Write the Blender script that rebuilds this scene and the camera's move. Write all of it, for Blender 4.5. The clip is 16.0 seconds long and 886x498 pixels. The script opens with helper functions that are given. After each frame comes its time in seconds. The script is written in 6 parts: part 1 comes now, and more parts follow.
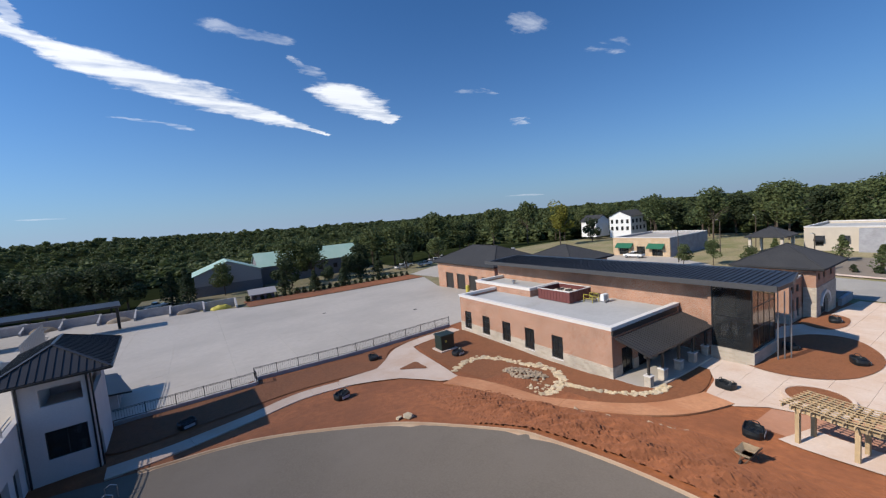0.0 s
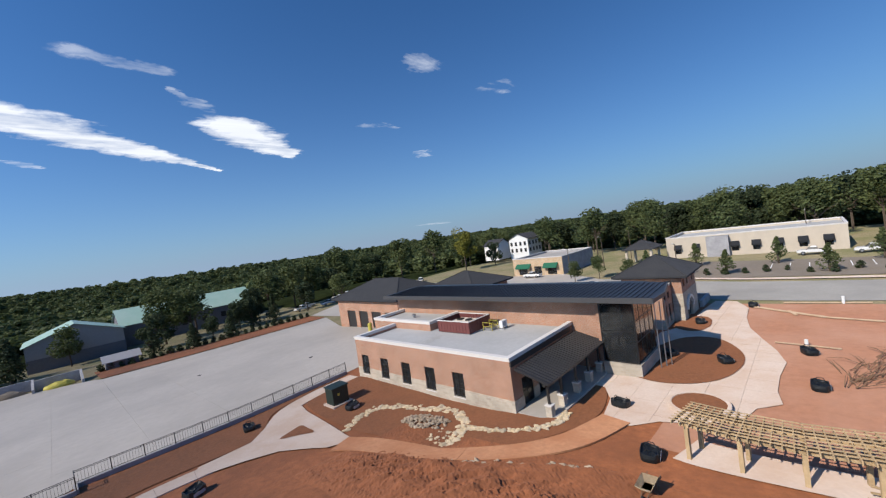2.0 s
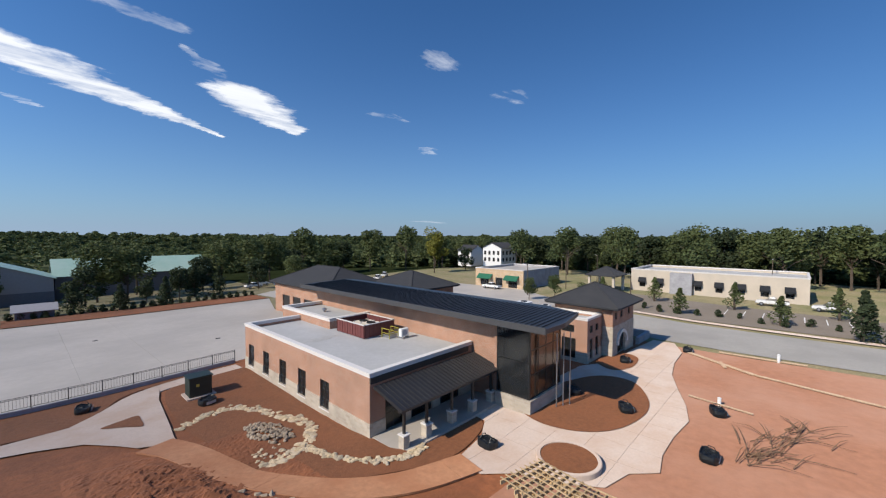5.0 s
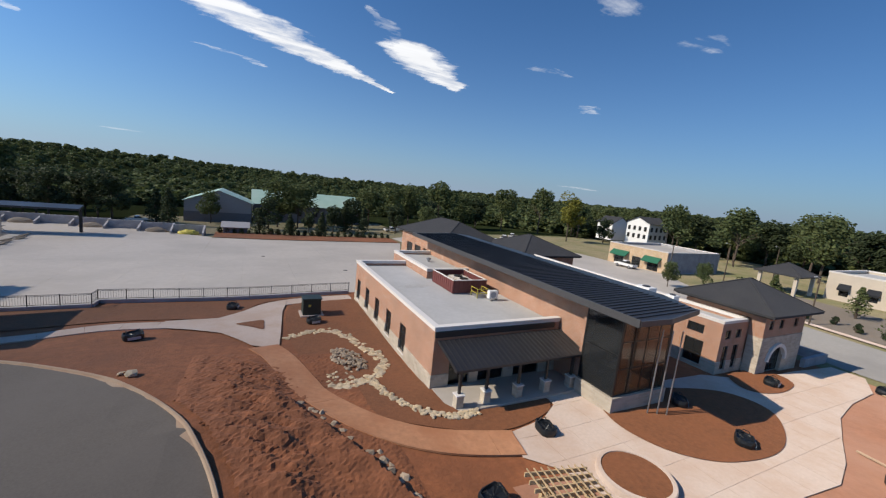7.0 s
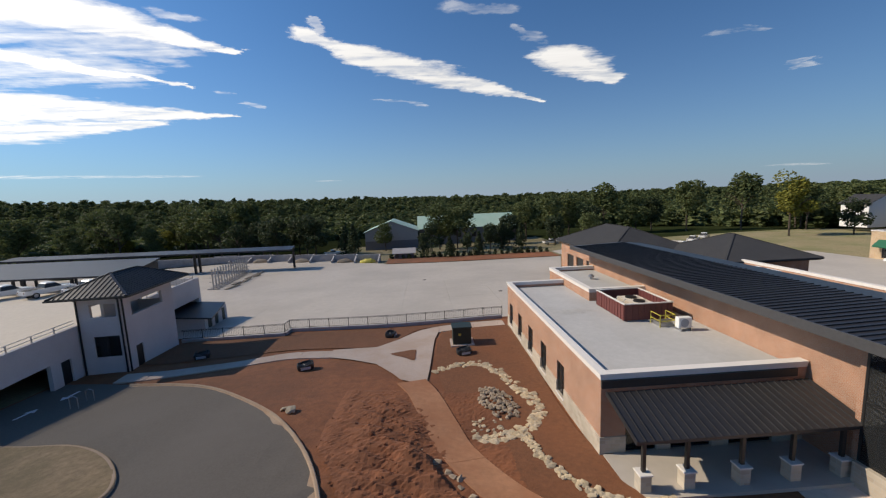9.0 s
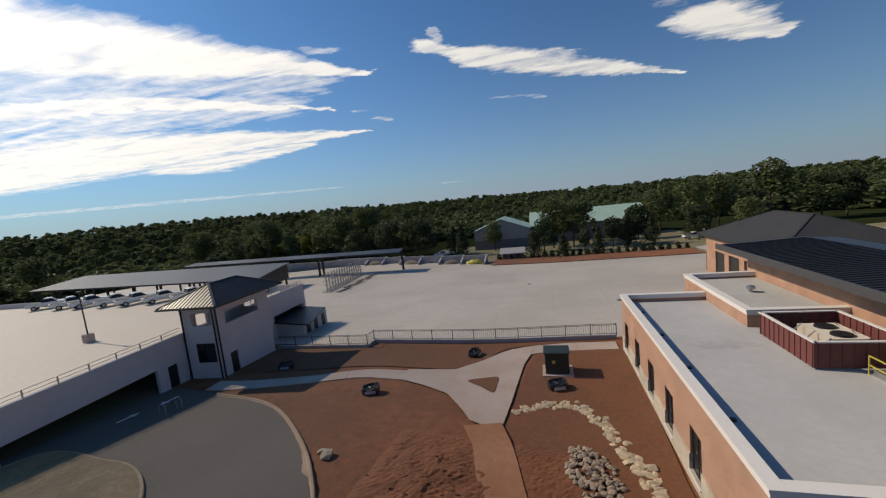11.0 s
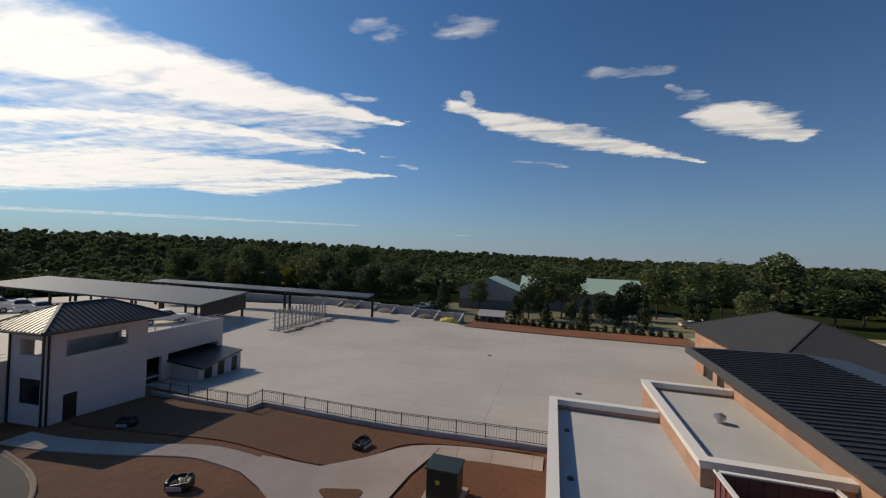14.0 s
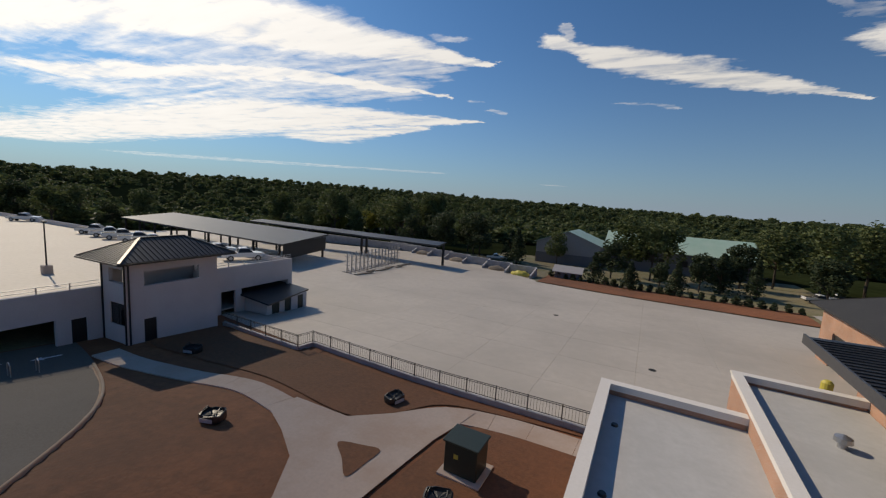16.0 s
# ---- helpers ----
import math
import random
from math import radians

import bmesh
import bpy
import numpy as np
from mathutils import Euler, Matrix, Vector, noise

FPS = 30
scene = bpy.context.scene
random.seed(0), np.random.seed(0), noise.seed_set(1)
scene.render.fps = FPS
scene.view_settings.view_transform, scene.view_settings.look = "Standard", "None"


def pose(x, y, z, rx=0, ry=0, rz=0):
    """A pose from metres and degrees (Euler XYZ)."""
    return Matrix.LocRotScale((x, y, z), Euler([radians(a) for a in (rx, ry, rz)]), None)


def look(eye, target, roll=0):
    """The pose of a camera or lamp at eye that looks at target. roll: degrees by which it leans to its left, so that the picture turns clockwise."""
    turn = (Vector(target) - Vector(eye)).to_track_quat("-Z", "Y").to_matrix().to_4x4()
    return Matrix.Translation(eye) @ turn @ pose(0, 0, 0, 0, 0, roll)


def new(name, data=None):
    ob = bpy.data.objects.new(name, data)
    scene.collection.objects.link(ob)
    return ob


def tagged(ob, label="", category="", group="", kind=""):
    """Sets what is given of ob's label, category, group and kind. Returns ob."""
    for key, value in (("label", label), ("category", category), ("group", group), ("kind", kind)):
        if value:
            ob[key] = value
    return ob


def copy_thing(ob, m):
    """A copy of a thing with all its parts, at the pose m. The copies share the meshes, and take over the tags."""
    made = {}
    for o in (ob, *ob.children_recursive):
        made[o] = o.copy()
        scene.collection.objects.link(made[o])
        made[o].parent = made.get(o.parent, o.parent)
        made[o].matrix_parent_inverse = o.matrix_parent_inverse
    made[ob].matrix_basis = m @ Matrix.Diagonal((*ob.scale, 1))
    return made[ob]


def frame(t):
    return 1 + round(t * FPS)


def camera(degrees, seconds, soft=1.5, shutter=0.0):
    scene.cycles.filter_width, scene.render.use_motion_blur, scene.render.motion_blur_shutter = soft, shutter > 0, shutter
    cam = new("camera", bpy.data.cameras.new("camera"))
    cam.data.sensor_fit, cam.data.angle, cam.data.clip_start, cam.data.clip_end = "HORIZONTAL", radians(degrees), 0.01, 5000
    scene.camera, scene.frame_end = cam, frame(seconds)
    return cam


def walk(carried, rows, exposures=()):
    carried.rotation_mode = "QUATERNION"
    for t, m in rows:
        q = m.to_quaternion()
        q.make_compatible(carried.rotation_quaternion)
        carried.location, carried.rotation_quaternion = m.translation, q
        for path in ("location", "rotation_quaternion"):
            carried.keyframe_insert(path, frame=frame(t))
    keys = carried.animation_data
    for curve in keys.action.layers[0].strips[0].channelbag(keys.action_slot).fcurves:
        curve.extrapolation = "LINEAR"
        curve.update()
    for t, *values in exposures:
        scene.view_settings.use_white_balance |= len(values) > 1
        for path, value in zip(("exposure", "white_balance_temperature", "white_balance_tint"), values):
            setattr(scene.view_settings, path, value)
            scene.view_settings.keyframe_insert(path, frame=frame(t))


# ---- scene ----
cam = camera(98.0, 16.0, soft=1.25)
PATH = [
    (0, (3.559, 1.393, 15.905), (4.848, 3.407, 15.696), -4.70),
    (0.5, (4.435, 2.015, 15.842), (5.916, 3.898, 15.703), -6.50),
    (1, (5.410, 2.432, 15.792), (7.061, 4.171, 15.691), -6.30),
    (1.5, (6.493, 2.641, 15.691), (8.239, 4.282, 15.544), -8.20),
    (2, (7.744, 2.570, 15.738), (9.470, 4.235, 15.655), -8.30),
    (2.5, (9.216, 2.312, 15.599), (11.005, 3.910, 15.548), -7.20),
    (3, (10.788, 1.825, 15.532), (12.563, 3.439, 15.460), -6.00),
    (3.2, (11.372, 1.594, 15.506), (13.159, 3.194, 15.425), -6.10),
    (5.3, (17.831, -1.127, 14.731), (19.541, 0.556, 14.647), 2.30),
    (5.5, (18.391, -1.385, 14.711), (20.021, 0.374, 14.620), 3.00),
    (6, (19.454, -1.873, 14.617), (20.828, 0.076, 14.342), 2.50),
    (6.5, (20.606, -2.005, 14.566), (21.834, 0.028, 14.218), 6.80),
    (7, (21.478, -1.750, 14.609), (22.558, 0.362, 14.239), 5.80),
    (7.5, (22.292, -1.246, 14.706), (22.898, 1.034, 14.263), 1.30),
    (8, (22.993, -0.367, 14.732), (23.398, 1.951, 14.260), 2.00),
    (8.5, (23.672, 0.886, 14.741), (23.992, 3.212, 14.249), 0.70),
    (9, (24.276, 2.338, 14.695), (24.392, 4.712, 14.375), -2.40),
    (9.5, (24.934, 3.882, 14.633), (24.844, 6.257, 14.298), -5.30),
    (10, (25.703, 5.549, 14.629), (25.366, 7.902, 14.306), -6.80),
    (10.2, (26.059, 6.287, 14.618), (25.636, 8.627, 14.292), -7.40),
    (12.3, (30.185, 13.349, 13.944), (29.524, 15.235, 13.875), -2.1),
    (12.5, (30.634, 13.98, 13.95), (29.989, 15.873, 13.902), -1.2),
    (13, (31.719, 15.51, 13.936), (31.14, 17.424, 13.878), -1.4),
    (13.5, (32.681, 16.922, 13.936), (32.106, 18.836, 13.86), -0.3),
    (14, (33.531, 18.201, 13.955), (32.975, 20.122, 13.984), 1.9),
    (14.5, (34.226, 19.383, 13.947), (33.444, 21.216, 13.778), 0.4),
    (15, (34.823, 20.57, 13.987), (33.962, 22.365, 13.79), 4.1),
    (15.5, (35.056, 21.738, 14.008), (34.197, 23.532, 13.803), 5.3),
    (16, (34.951, 22.83, 13.985), (34.014, 24.579, 13.731), 3.6),
]
walk(cam, [(t, look(e, g, r)) for t, e, g, r in PATH], [(0.0, 0.2, 6600, 10), (6.0, 0.22, 6800, 10), (8.0, 0.12, 7300, 10), (9.5, 0.05, 7600, 10), (12.5, -0.3, 7850, 10), (16.0, -0.3, 7850, 10)])

# ---- light: clear afternoon sky, low sun in the west ----
SUN_TO = Vector((-0.98, 0.186, 0.745)).normalized()
sun = new("sun", bpy.data.lights.new("sun", "SUN"))
sun.data.energy, sun.data.angle, sun.data.color = 3.9, radians(0.53), (1.0, 0.93, 0.83)
sun.matrix_world = look(SUN_TO * 100, (0, 0, 0))
world = bpy.data.worlds.new("sky_world")
scene.world = world
world.use_nodes = True


def link(tree, a, b):
    tree.links.new(a, b)


def build_sky():
    nt = world.node_tree
    nt.nodes.clear()
    N = nt.nodes.new
    out, bg = N("ShaderNodeOutputWorld"), N("ShaderNodeBackground")
    sky = N("ShaderNodeTexSky")
    sky.sky_type, sky.sun_disc = "NISHITA", False
    sky.sun_elevation = math.asin(SUN_TO.z)
    sky.sun_rotation = math.atan2(SUN_TO.x, SUN_TO.y)
    sky.altitude, sky.air_density, sky.dust_density, sky.ozone_density = 300, 1.0, 0.6, 2.0
    bg.inputs["Strength"].default_value = 0.085
    co = N("ShaderNodeTexCoord")
    sep = N("ShaderNodeSeparateXYZ")
    link(nt, co.outputs["Generated"], sep.inputs[0])

    def m(op, a, b=None, c=None):
        n = N("ShaderNodeMath")
        n.operation = op
        for i, v in enumerate((a, b, c)):
            if v is None:
                continue
            if isinstance(v, (int, float)):
                n.inputs[i].default_value = v
            else:
                link(nt, v, n.inputs[i])
        return n.outputs[0]
    # the cloud deck: direction cast on a flat layer overhead
    z = m("MAXIMUM", sep.outputs[2], 0.03)
    u, v = m("DIVIDE", sep.outputs[0], z), m("DIVIDE", sep.outputs[1], z)
    comb = N("ShaderNodeCombineXYZ")
    link(nt, u, comb.inputs[0])
    link(nt, v, comb.inputs[1])

    def tex(scale, detail, sx, sy, rot, rough=0.6, dist=0.0):
        mp = N("ShaderNodeMapping")
        mp.inputs["Rotation"].default_value = (0, 0, radians(rot))
        mp.inputs["Scale"].default_value = (sx, sy, 1)
        link(nt, comb.outputs[0], mp.inputs[0])
        n = N("ShaderNodeTexNoise")
        n.inputs["Scale"].default_value, n.inputs["Detail"].default_value = scale, detail
        n.inputs["Roughness"].default_value, n.inputs["Distortion"].default_value = rough, dist
        link(nt, mp.outputs[0], n.inputs["Vector"])
        return n.outputs["Fac"]

    def streak(ax, ay, ar, bx_, by, br):
        """1 on the line from a to b of the layer, falling to 0 at a rim that tapers from ar to br."""
        ex, ey = bx_ - ax, by - ay
        dx, dy = m("SUBTRACT", uw, ax), m("SUBTRACT", vw, ay)
        h = m("DIVIDE", m("ADD", m("MULTIPLY", dx, ex), m("MULTIPLY", dy, ey)), max(ex * ex + ey * ey, 1e-4))
        h = m("MINIMUM", m("MAXIMUM", h, 0), 1)
        px, py = m("SUBTRACT", dx, m("MULTIPLY", h, ex)), m("SUBTRACT", dy, m("MULTIPLY", h, ey))
        d = m("SQRT", m("ADD", m("MULTIPLY", px, px), m("MULTIPLY", py, py)))
        return m("MAXIMUM", m("SUBTRACT", 1, m("DIVIDE", d, m("MULTIPLY_ADD", h, br - ar, ar))), 0)
    # ragged rims: the layer is pushed about by two sizes of noise
    r2 = m("MULTIPLY", m("MINIMUM", m("SQRT", m("ADD", m("MULTIPLY", u, u), m("MULTIPLY", v, v))), 6), 0.12)
    uw = m("MULTIPLY_ADD", m("SUBTRACT", tex(3.4, 8, 1, 1, 0, 0.66), 0.5), r2, u)
    vw = m("MULTIPLY_ADD", m("SUBTRACT", tex(3.1, 8, 1, 1, 70, 0.66), 0.5), r2, v)
    cover = None
    for cloud in CLOUDS:
        k = m("MULTIPLY", m("MINIMUM", m("MULTIPLY", streak(*cloud[:6]), 1.75), 1), cloud[6])
        cover = k if cover is None else m("MAXIMUM", cover, k)
    strand = tex(2.4, 8, 0.5, 2.2, -44, 0.6, 0.4)
    grain = m("ADD", m("MULTIPLY", strand, 1.15), m("MULTIPLY", tex(6.5, 6, 1, 1.3, -44, 0.55, 0.2), 0.45))
    dens = m("ADD", m("MULTIPLY", cover, 1.35), m("MULTIPLY_ADD", grain, 1.9, -1.82))
    dens = m("MULTIPLY", m("MULTIPLY", dens, 0.9), m("MINIMUM", m("MULTIPLY", cover, 3.0), 1))
    dens = m("MINIMUM", m("MAXIMUM", dens, 0), 0.96)
    # clouds are brightest towards the sun, where they scatter forwards
    dot = N("ShaderNodeVectorMath")
    dot.operation = "DOT_PRODUCT"
    dot.inputs[1].default_value = SUN_TO
    link(nt, co.outputs["Generated"], dot.inputs[0])
    near_sun = m("POWER", m("MAXIMUM", dot.outputs["Value"], 0), 3)
    glow = m("MULTIPLY_ADD", near_sun, 6.5, m("MULTIPLY_ADD", strand, 3.5, 8.2))
    white = N("ShaderNodeCombineXYZ")
    for i, k in enumerate((0.95, 1.0, 1.09)):
        link(nt, m("MULTIPLY", glow, k), white.inputs[i])

    def blend(fac, a, b, kind="MIX"):
        n = N("ShaderNodeMix")
        n.data_type, n.blend_type = "RGBA", kind
        for v_, key in ((fac, "Factor"), (a, "A"), (b, "B")):
            if isinstance(v_, (int, float, tuple)):
                n.inputs[key].default_value = v_
            else:
                link(nt, v_, n.inputs[key])
        return n.outputs["Result"]
    blue = blend(1.0, sky.outputs[0], SKY_TINT, "MULTIPLY")
    # pale autumn haze low over the country
    low = m("MULTIPLY", m("POWER", 2.718, m("MULTIPLY", m("MAXIMUM", sep.outputs[2], 0), -7.5)), 0.85)
    blue = blend(low, blue, HAZE)
    # the sky is paler on the sunny side
    side = m("MULTIPLY_ADD", dot.outputs["Value"], 0.24, 0.93)
    tone = N("ShaderNodeVectorMath")
    tone.operation = "SCALE"
    link(nt, blue, tone.inputs[0])
    link(nt, side, tone.inputs["Scale"])
    blue = tone.outputs[0]
    link(nt, blend(dens, blue, white.outputs[0]), bg.inputs["Color"])
    link(nt, bg.outputs[0], out.inputs[0])


SKY_TINT = (0.37, 0.82, 1.30, 1)
HAZE = (3.7, 4.9, 6.9, 1)
# clouds on the layer: start and its half width, end and its half width, thickness
CLOUDS = [
    (-0.36, 2.86, 0.23, 0.12, 3.36, 0.32, 1.0), (0.12, 3.36, 0.32, 1.42, 4.36, 0.06, 1.0), (-0.68, 2.46, 0.11, -0.48, 2.74, 0.12, 0.95), (-0.53, 2.28, 0.04, -0.58, 2.45, 0.07, 0.53),
    (1.02, 2.9, 0.24, 1.28, 3.2, 0.32, 0.95), (1.28, 3.2, 0.32, 1.88, 3.66, 0.1, 0.95), (0.6, 2.46, 0.04, 0.95, 2.8, 0.14, 0.36),
    (-4.2, 0.3, 1.0, -2.75, 1.1, 0.82, 1.1), (-2.75, 1.1, 0.82, -2.05, 1.92, 0.56, 1.1), (-2.05, 1.92, 0.56, -1.18, 2.74, 0.06, 1.0),
    (-5.2, 1.6, 0.42, -2.9, 2.42, 0.33, 1.0), (-2.9, 2.42, 0.33, -1.9, 3.44, 0.05, 1.0),
    (-15.0, 3.4, 2.2, -9.0, 3.7, 1.5, 0.95), (-9.0, 3.7, 1.7, -4.6, 3.7, 1.5, 1.1), (-4.6, 3.7, 1.5, -2.1, 4.62, 0.08, 1.0), (-5.6, 5.2, 1.0, -3.1, 4.85, 0.2, 0.95),
    (-5.2, 2.1, 1.3, -2.3, 3.0, 0.6, 0.62), (-3.4, 1.5, 0.9, -1.7, 2.7, 0.35, 0.62),
    (-17.0, 7.5, 1.6, -7.6, 13.0, 0.8, 0.41), (-4.5, 19.0, 0.8, -4.2, 19.3, 0.6, 0.40),
    (-0.84, 1.53, 0.13, -0.78, 1.55, 0.13, 0.38), (-0.45, 1.6, 0.14, -0.36, 1.64, 0.14, 0.38), (0.21, 2.18, 0.09, 0.5, 2.24, 0.1, 0.30),
    (1.6, 1.53, 0.17, 1.7, 1.56, 0.15, 0.32), (2.36, 1.53, 0.17, 2.5, 1.53, 0.14, 0.30), (2.05, 2.56, 0.13, 2.25, 2.58, 0.12, 0.35), (3.15, 3.22, 0.1, 3.4, 3.34, 0.1, 0.33),
    (-0.35, 4.1, 0.1, 0.1, 4.4, 0.06, 0.32), (-1.68, 4.1, 0.1, -1.58, 4.24, 0.06, 0.38), (-1.72, 3.68, 0.1, -1.6, 3.76, 0.06, 0.38), (-1.32, 2.2, 0.09, -1.2, 2.26, 0.07, 0.35),
    (20.0, 20.4, 1.6, 23.5, 22.0, 0.9, 0.38),
]
build_sky()

# ---- materials ----


def mat(name, base, var=0.25, scale=6.0, rough=0.8, bump=0.2, bscale=None, metal=0.0, tint=None, tscale=0.5, tamt=0.6, island=0.0, spec=0.5, blotch=0.0):
    """A surface with grain (scale), a broader stain in a second colour (tscale, tint) and fine relief."""
    mt = bpy.data.materials.new(name)
    mt.use_nodes = True
    nt = mt.node_tree
    bs = nt.nodes["Principled BSDF"]
    N = nt.nodes.new
    co = N("ShaderNodeTexCoord")
    geo = N("ShaderNodeNewGeometry")
    n1, n2 = N("ShaderNodeTexNoise"), N("ShaderNodeTexNoise")
    for n, s in ((n1, scale), (n2, tscale)):
        n.inputs["Scale"].default_value, n.inputs["Detail"].default_value = s, 6
        n.inputs["Roughness"].default_value = 0.62
        link(nt, geo.outputs["Position"], n.inputs["Vector"])
    r1 = N("ShaderNodeValToRGB")
    lo = [max(c * (1 - var), 0) for c in base]
    hi = [min(c * (1 + var), 1) for c in base]
    r1.color_ramp.elements[0].position, r1.color_ramp.elements[1].position = 0.3, 0.7
    r1.color_ramp.elements[0].color, r1.color_ramp.elements[1].color = (*lo, 1), (*hi, 1)
    link(nt, n1.outputs["Fac"], r1.inputs[0])
    last = r1.outputs[0]
    if tint:
        r2 = N("ShaderNodeValToRGB")
        r2.color_ramp.elements[0].position, r2.color_ramp.elements[1].position = 0.42, 0.64
        r2.color_ramp.elements[0].color, r2.color_ramp.elements[1].color = (0, 0, 0, 1), (tamt, tamt, tamt, 1)
        link(nt, n2.outputs["Fac"], r2.inputs[0])
        mx = N("ShaderNodeMix")
        mx.data_type = "RGBA"
        link(nt, r2.outputs[0], mx.inputs["Factor"])
        link(nt, last, mx.inputs["A"])
        mx.inputs["B"].default_value = (*tint, 1)
        last = mx.outputs["Result"]
    if island:
        rnd = N("ShaderNodeObjectInfo").outputs["Random"] if island < 0 else geo.outputs["Random Per Island"]
        hs = N("ShaderNodeHueSaturation")
        mr = N("ShaderNodeMapRange")
        mr.inputs["To Min"].default_value, mr.inputs["To Max"].default_value = 1 - abs(island), 1 + abs(island)
        link(nt, rnd, mr.inputs[0])
        link(nt, mr.outputs[0], hs.inputs["Value"])
        link(nt, last, hs.inputs["Color"])
        last = hs.outputs[0]
    link(nt, last, bs.inputs["Base Color"])
    bs.inputs["Roughness"].default_value, bs.inputs["Metallic"].default_value = rough, metal
    bs.inputs["Specular IOR Level"].default_value = spec
    bs.inputs["Diffuse Roughness"].default_value = 1.0 if rough > 0.8 else 0.2
    if bump:
        b = N("ShaderNodeBump")
        b.inputs["Strength"].default_value, b.inputs["Distance"].default_value = bump, 0.05
        n3 = N("ShaderNodeTexNoise")
        n3.inputs["Scale"].default_value, n3.inputs["Detail"].default_value = bscale or scale * 2, 5
        link(nt, geo.outputs["Position"], n3.inputs["Vector"])
        link(nt, n3.outputs["Fac"], b.inputs["Height"])
        link(nt, b.outputs[0], bs.inputs["Normal"])
    return mt


def brick_mat(name, c1, c2, mortar, w=0.2, h=0.067, gap=0.01, off=0.5, rough=0.85):
    """Brickwork in courses, laid out in metres along either wall direction."""
    mt = bpy.data.materials.new(name)
    mt.use_nodes = True
    nt = mt.node_tree
    bs = nt.nodes["Principled BSDF"]
    N = nt.nodes.new
    geo = N("ShaderNodeNewGeometry")
    sp, cb = N("ShaderNodeSeparateXYZ"), N("ShaderNodeCombineXYZ")
    link(nt, geo.outputs["Position"], sp.inputs[0])
    ad = N("ShaderNodeMath")
    ad.operation = "ADD"
    link(nt, sp.outputs[0], ad.inputs[0])
    link(nt, sp.outputs[1], ad.inputs[1])
    link(nt, ad.outputs[0], cb.inputs[0])
    link(nt, sp.outputs[2], cb.inputs[1])
    br = N("ShaderNodeTexBrick")
    br.offset = off
    br.inputs["Scale"].default_value = 1.0
    br.inputs["Brick Width"].default_value, br.inputs["Row Height"].default_value = w, h
    br.inputs["Mortar Size"].default_value, br.inputs["Bias"].default_value = gap, 0.0
    br.inputs["Color1"].default_value, br.inputs["Color2"].default_value, br.inputs["Mortar"].default_value = (*c1, 1), (*c2, 1), (*mortar, 1)
    link(nt, cb.outputs[0], br.inputs["Vector"])
    nz = N("ShaderNodeTexNoise")
    nz.inputs["Scale"].default_value, nz.inputs["Detail"].default_value = 0.7, 6
    link(nt, geo.outputs["Position"], nz.inputs["Vector"])
    hs = N("ShaderNodeHueSaturation")
    mr = N("ShaderNodeMapRange")
    mr.inputs["From Min"].default_value, mr.inputs["From Max"].default_value = 0.3, 0.7
    mr.inputs["To Min"].default_value, mr.inputs["To Max"].default_value = 0.86, 1.14
    link(nt, nz.outputs["Fac"], mr.inputs[0])
    link(nt, mr.outputs[0], hs.inputs["Value"])
    link(nt, br.outputs["Color"], hs.inputs["Color"])
    link(nt, hs.outputs[0], bs.inputs["Base Color"])
    bs.inputs["Roughness"].default_value = rough
    b = N("ShaderNodeBump")
    b.inputs["Strength"].default_value, b.inputs["Distance"].default_value, b.invert = 0.5, 0.01, True
    link(nt, br.outputs["Fac"], b.inputs["Height"])
    link(nt, b.outputs[0], bs.inputs["Normal"])
    return mt


def glass_mat(name, tint, rough=0.03):
    mt = bpy.data.materials.new(name)
    mt.use_nodes = True
    bs = mt.node_tree.nodes["Principled BSDF"]
    bs.inputs["Base Color"].default_value = (*tint, 1)
    bs.inputs["Roughness"].default_value = rough
    bs.inputs["Transmission Weight"].default_value = 0.85
    bs.inputs["IOR"].default_value = 1.45
    return mt


M_BRICK = brick_mat("orange_brick", (0.42, 0.20, 0.115), (0.35, 0.155, 0.085), (0.42, 0.33, 0.27))
M_STONE = brick_mat("ashlar_stone", (0.50, 0.43, 0.34), (0.40, 0.33, 0.26), (0.45, 0.41, 0.35), 0.55, 0.22, 0.014)
M_BLOCK = brick_mat("grey_block", (0.36, 0.35, 0.36), (0.32, 0.31, 0.32), (0.3, 0.3, 0.3), 0.4, 0.2, 0.01)
M_TANBRICK = brick_mat("tan_brick", (0.50, 0.34, 0.20), (0.44, 0.29, 0.17), (0.5, 0.42, 0.32))
M_CREAM = mat("cream_stucco", (0.62, 0.54, 0.44), 0.06, 8, 0.9, 0.1, tint=(0.5, 0.44, 0.36), tscale=0.4, tamt=0.4)
M_STUCCO = mat("off_white_stucco", (0.60, 0.56, 0.55), 0.05, 10, 0.9, 0.12, tint=(0.50, 0.46, 0.45), tscale=0.35, tamt=0.4)
M_COPING = mat("white_coping", (0.70, 0.66, 0.62), 0.04, 9, 0.6, 0.05, tint=(0.66, 0.6, 0.54), tscale=0.8, tamt=0.3)
M_MEMBRANE = mat("white_roof_membrane", (0.46, 0.45, 0.435), 0.06, 3, 0.7, 0.08, tint=(0.37, 0.36, 0.345), tscale=0.22, tamt=0.5)
M_METAL = mat("charcoal_metal_roof", (0.040, 0.039, 0.042), 0.12, 4, 0.42, 0.04, metal=0.35, tint=(0.055, 0.052, 0.052), tscale=0.3)
M_SHINGLE = mat("charcoal_shingle", (0.034, 0.034, 0.037), 0.3, 18, 0.9, 0.3, tint=(0.046, 0.045, 0.046), tscale=0.4)
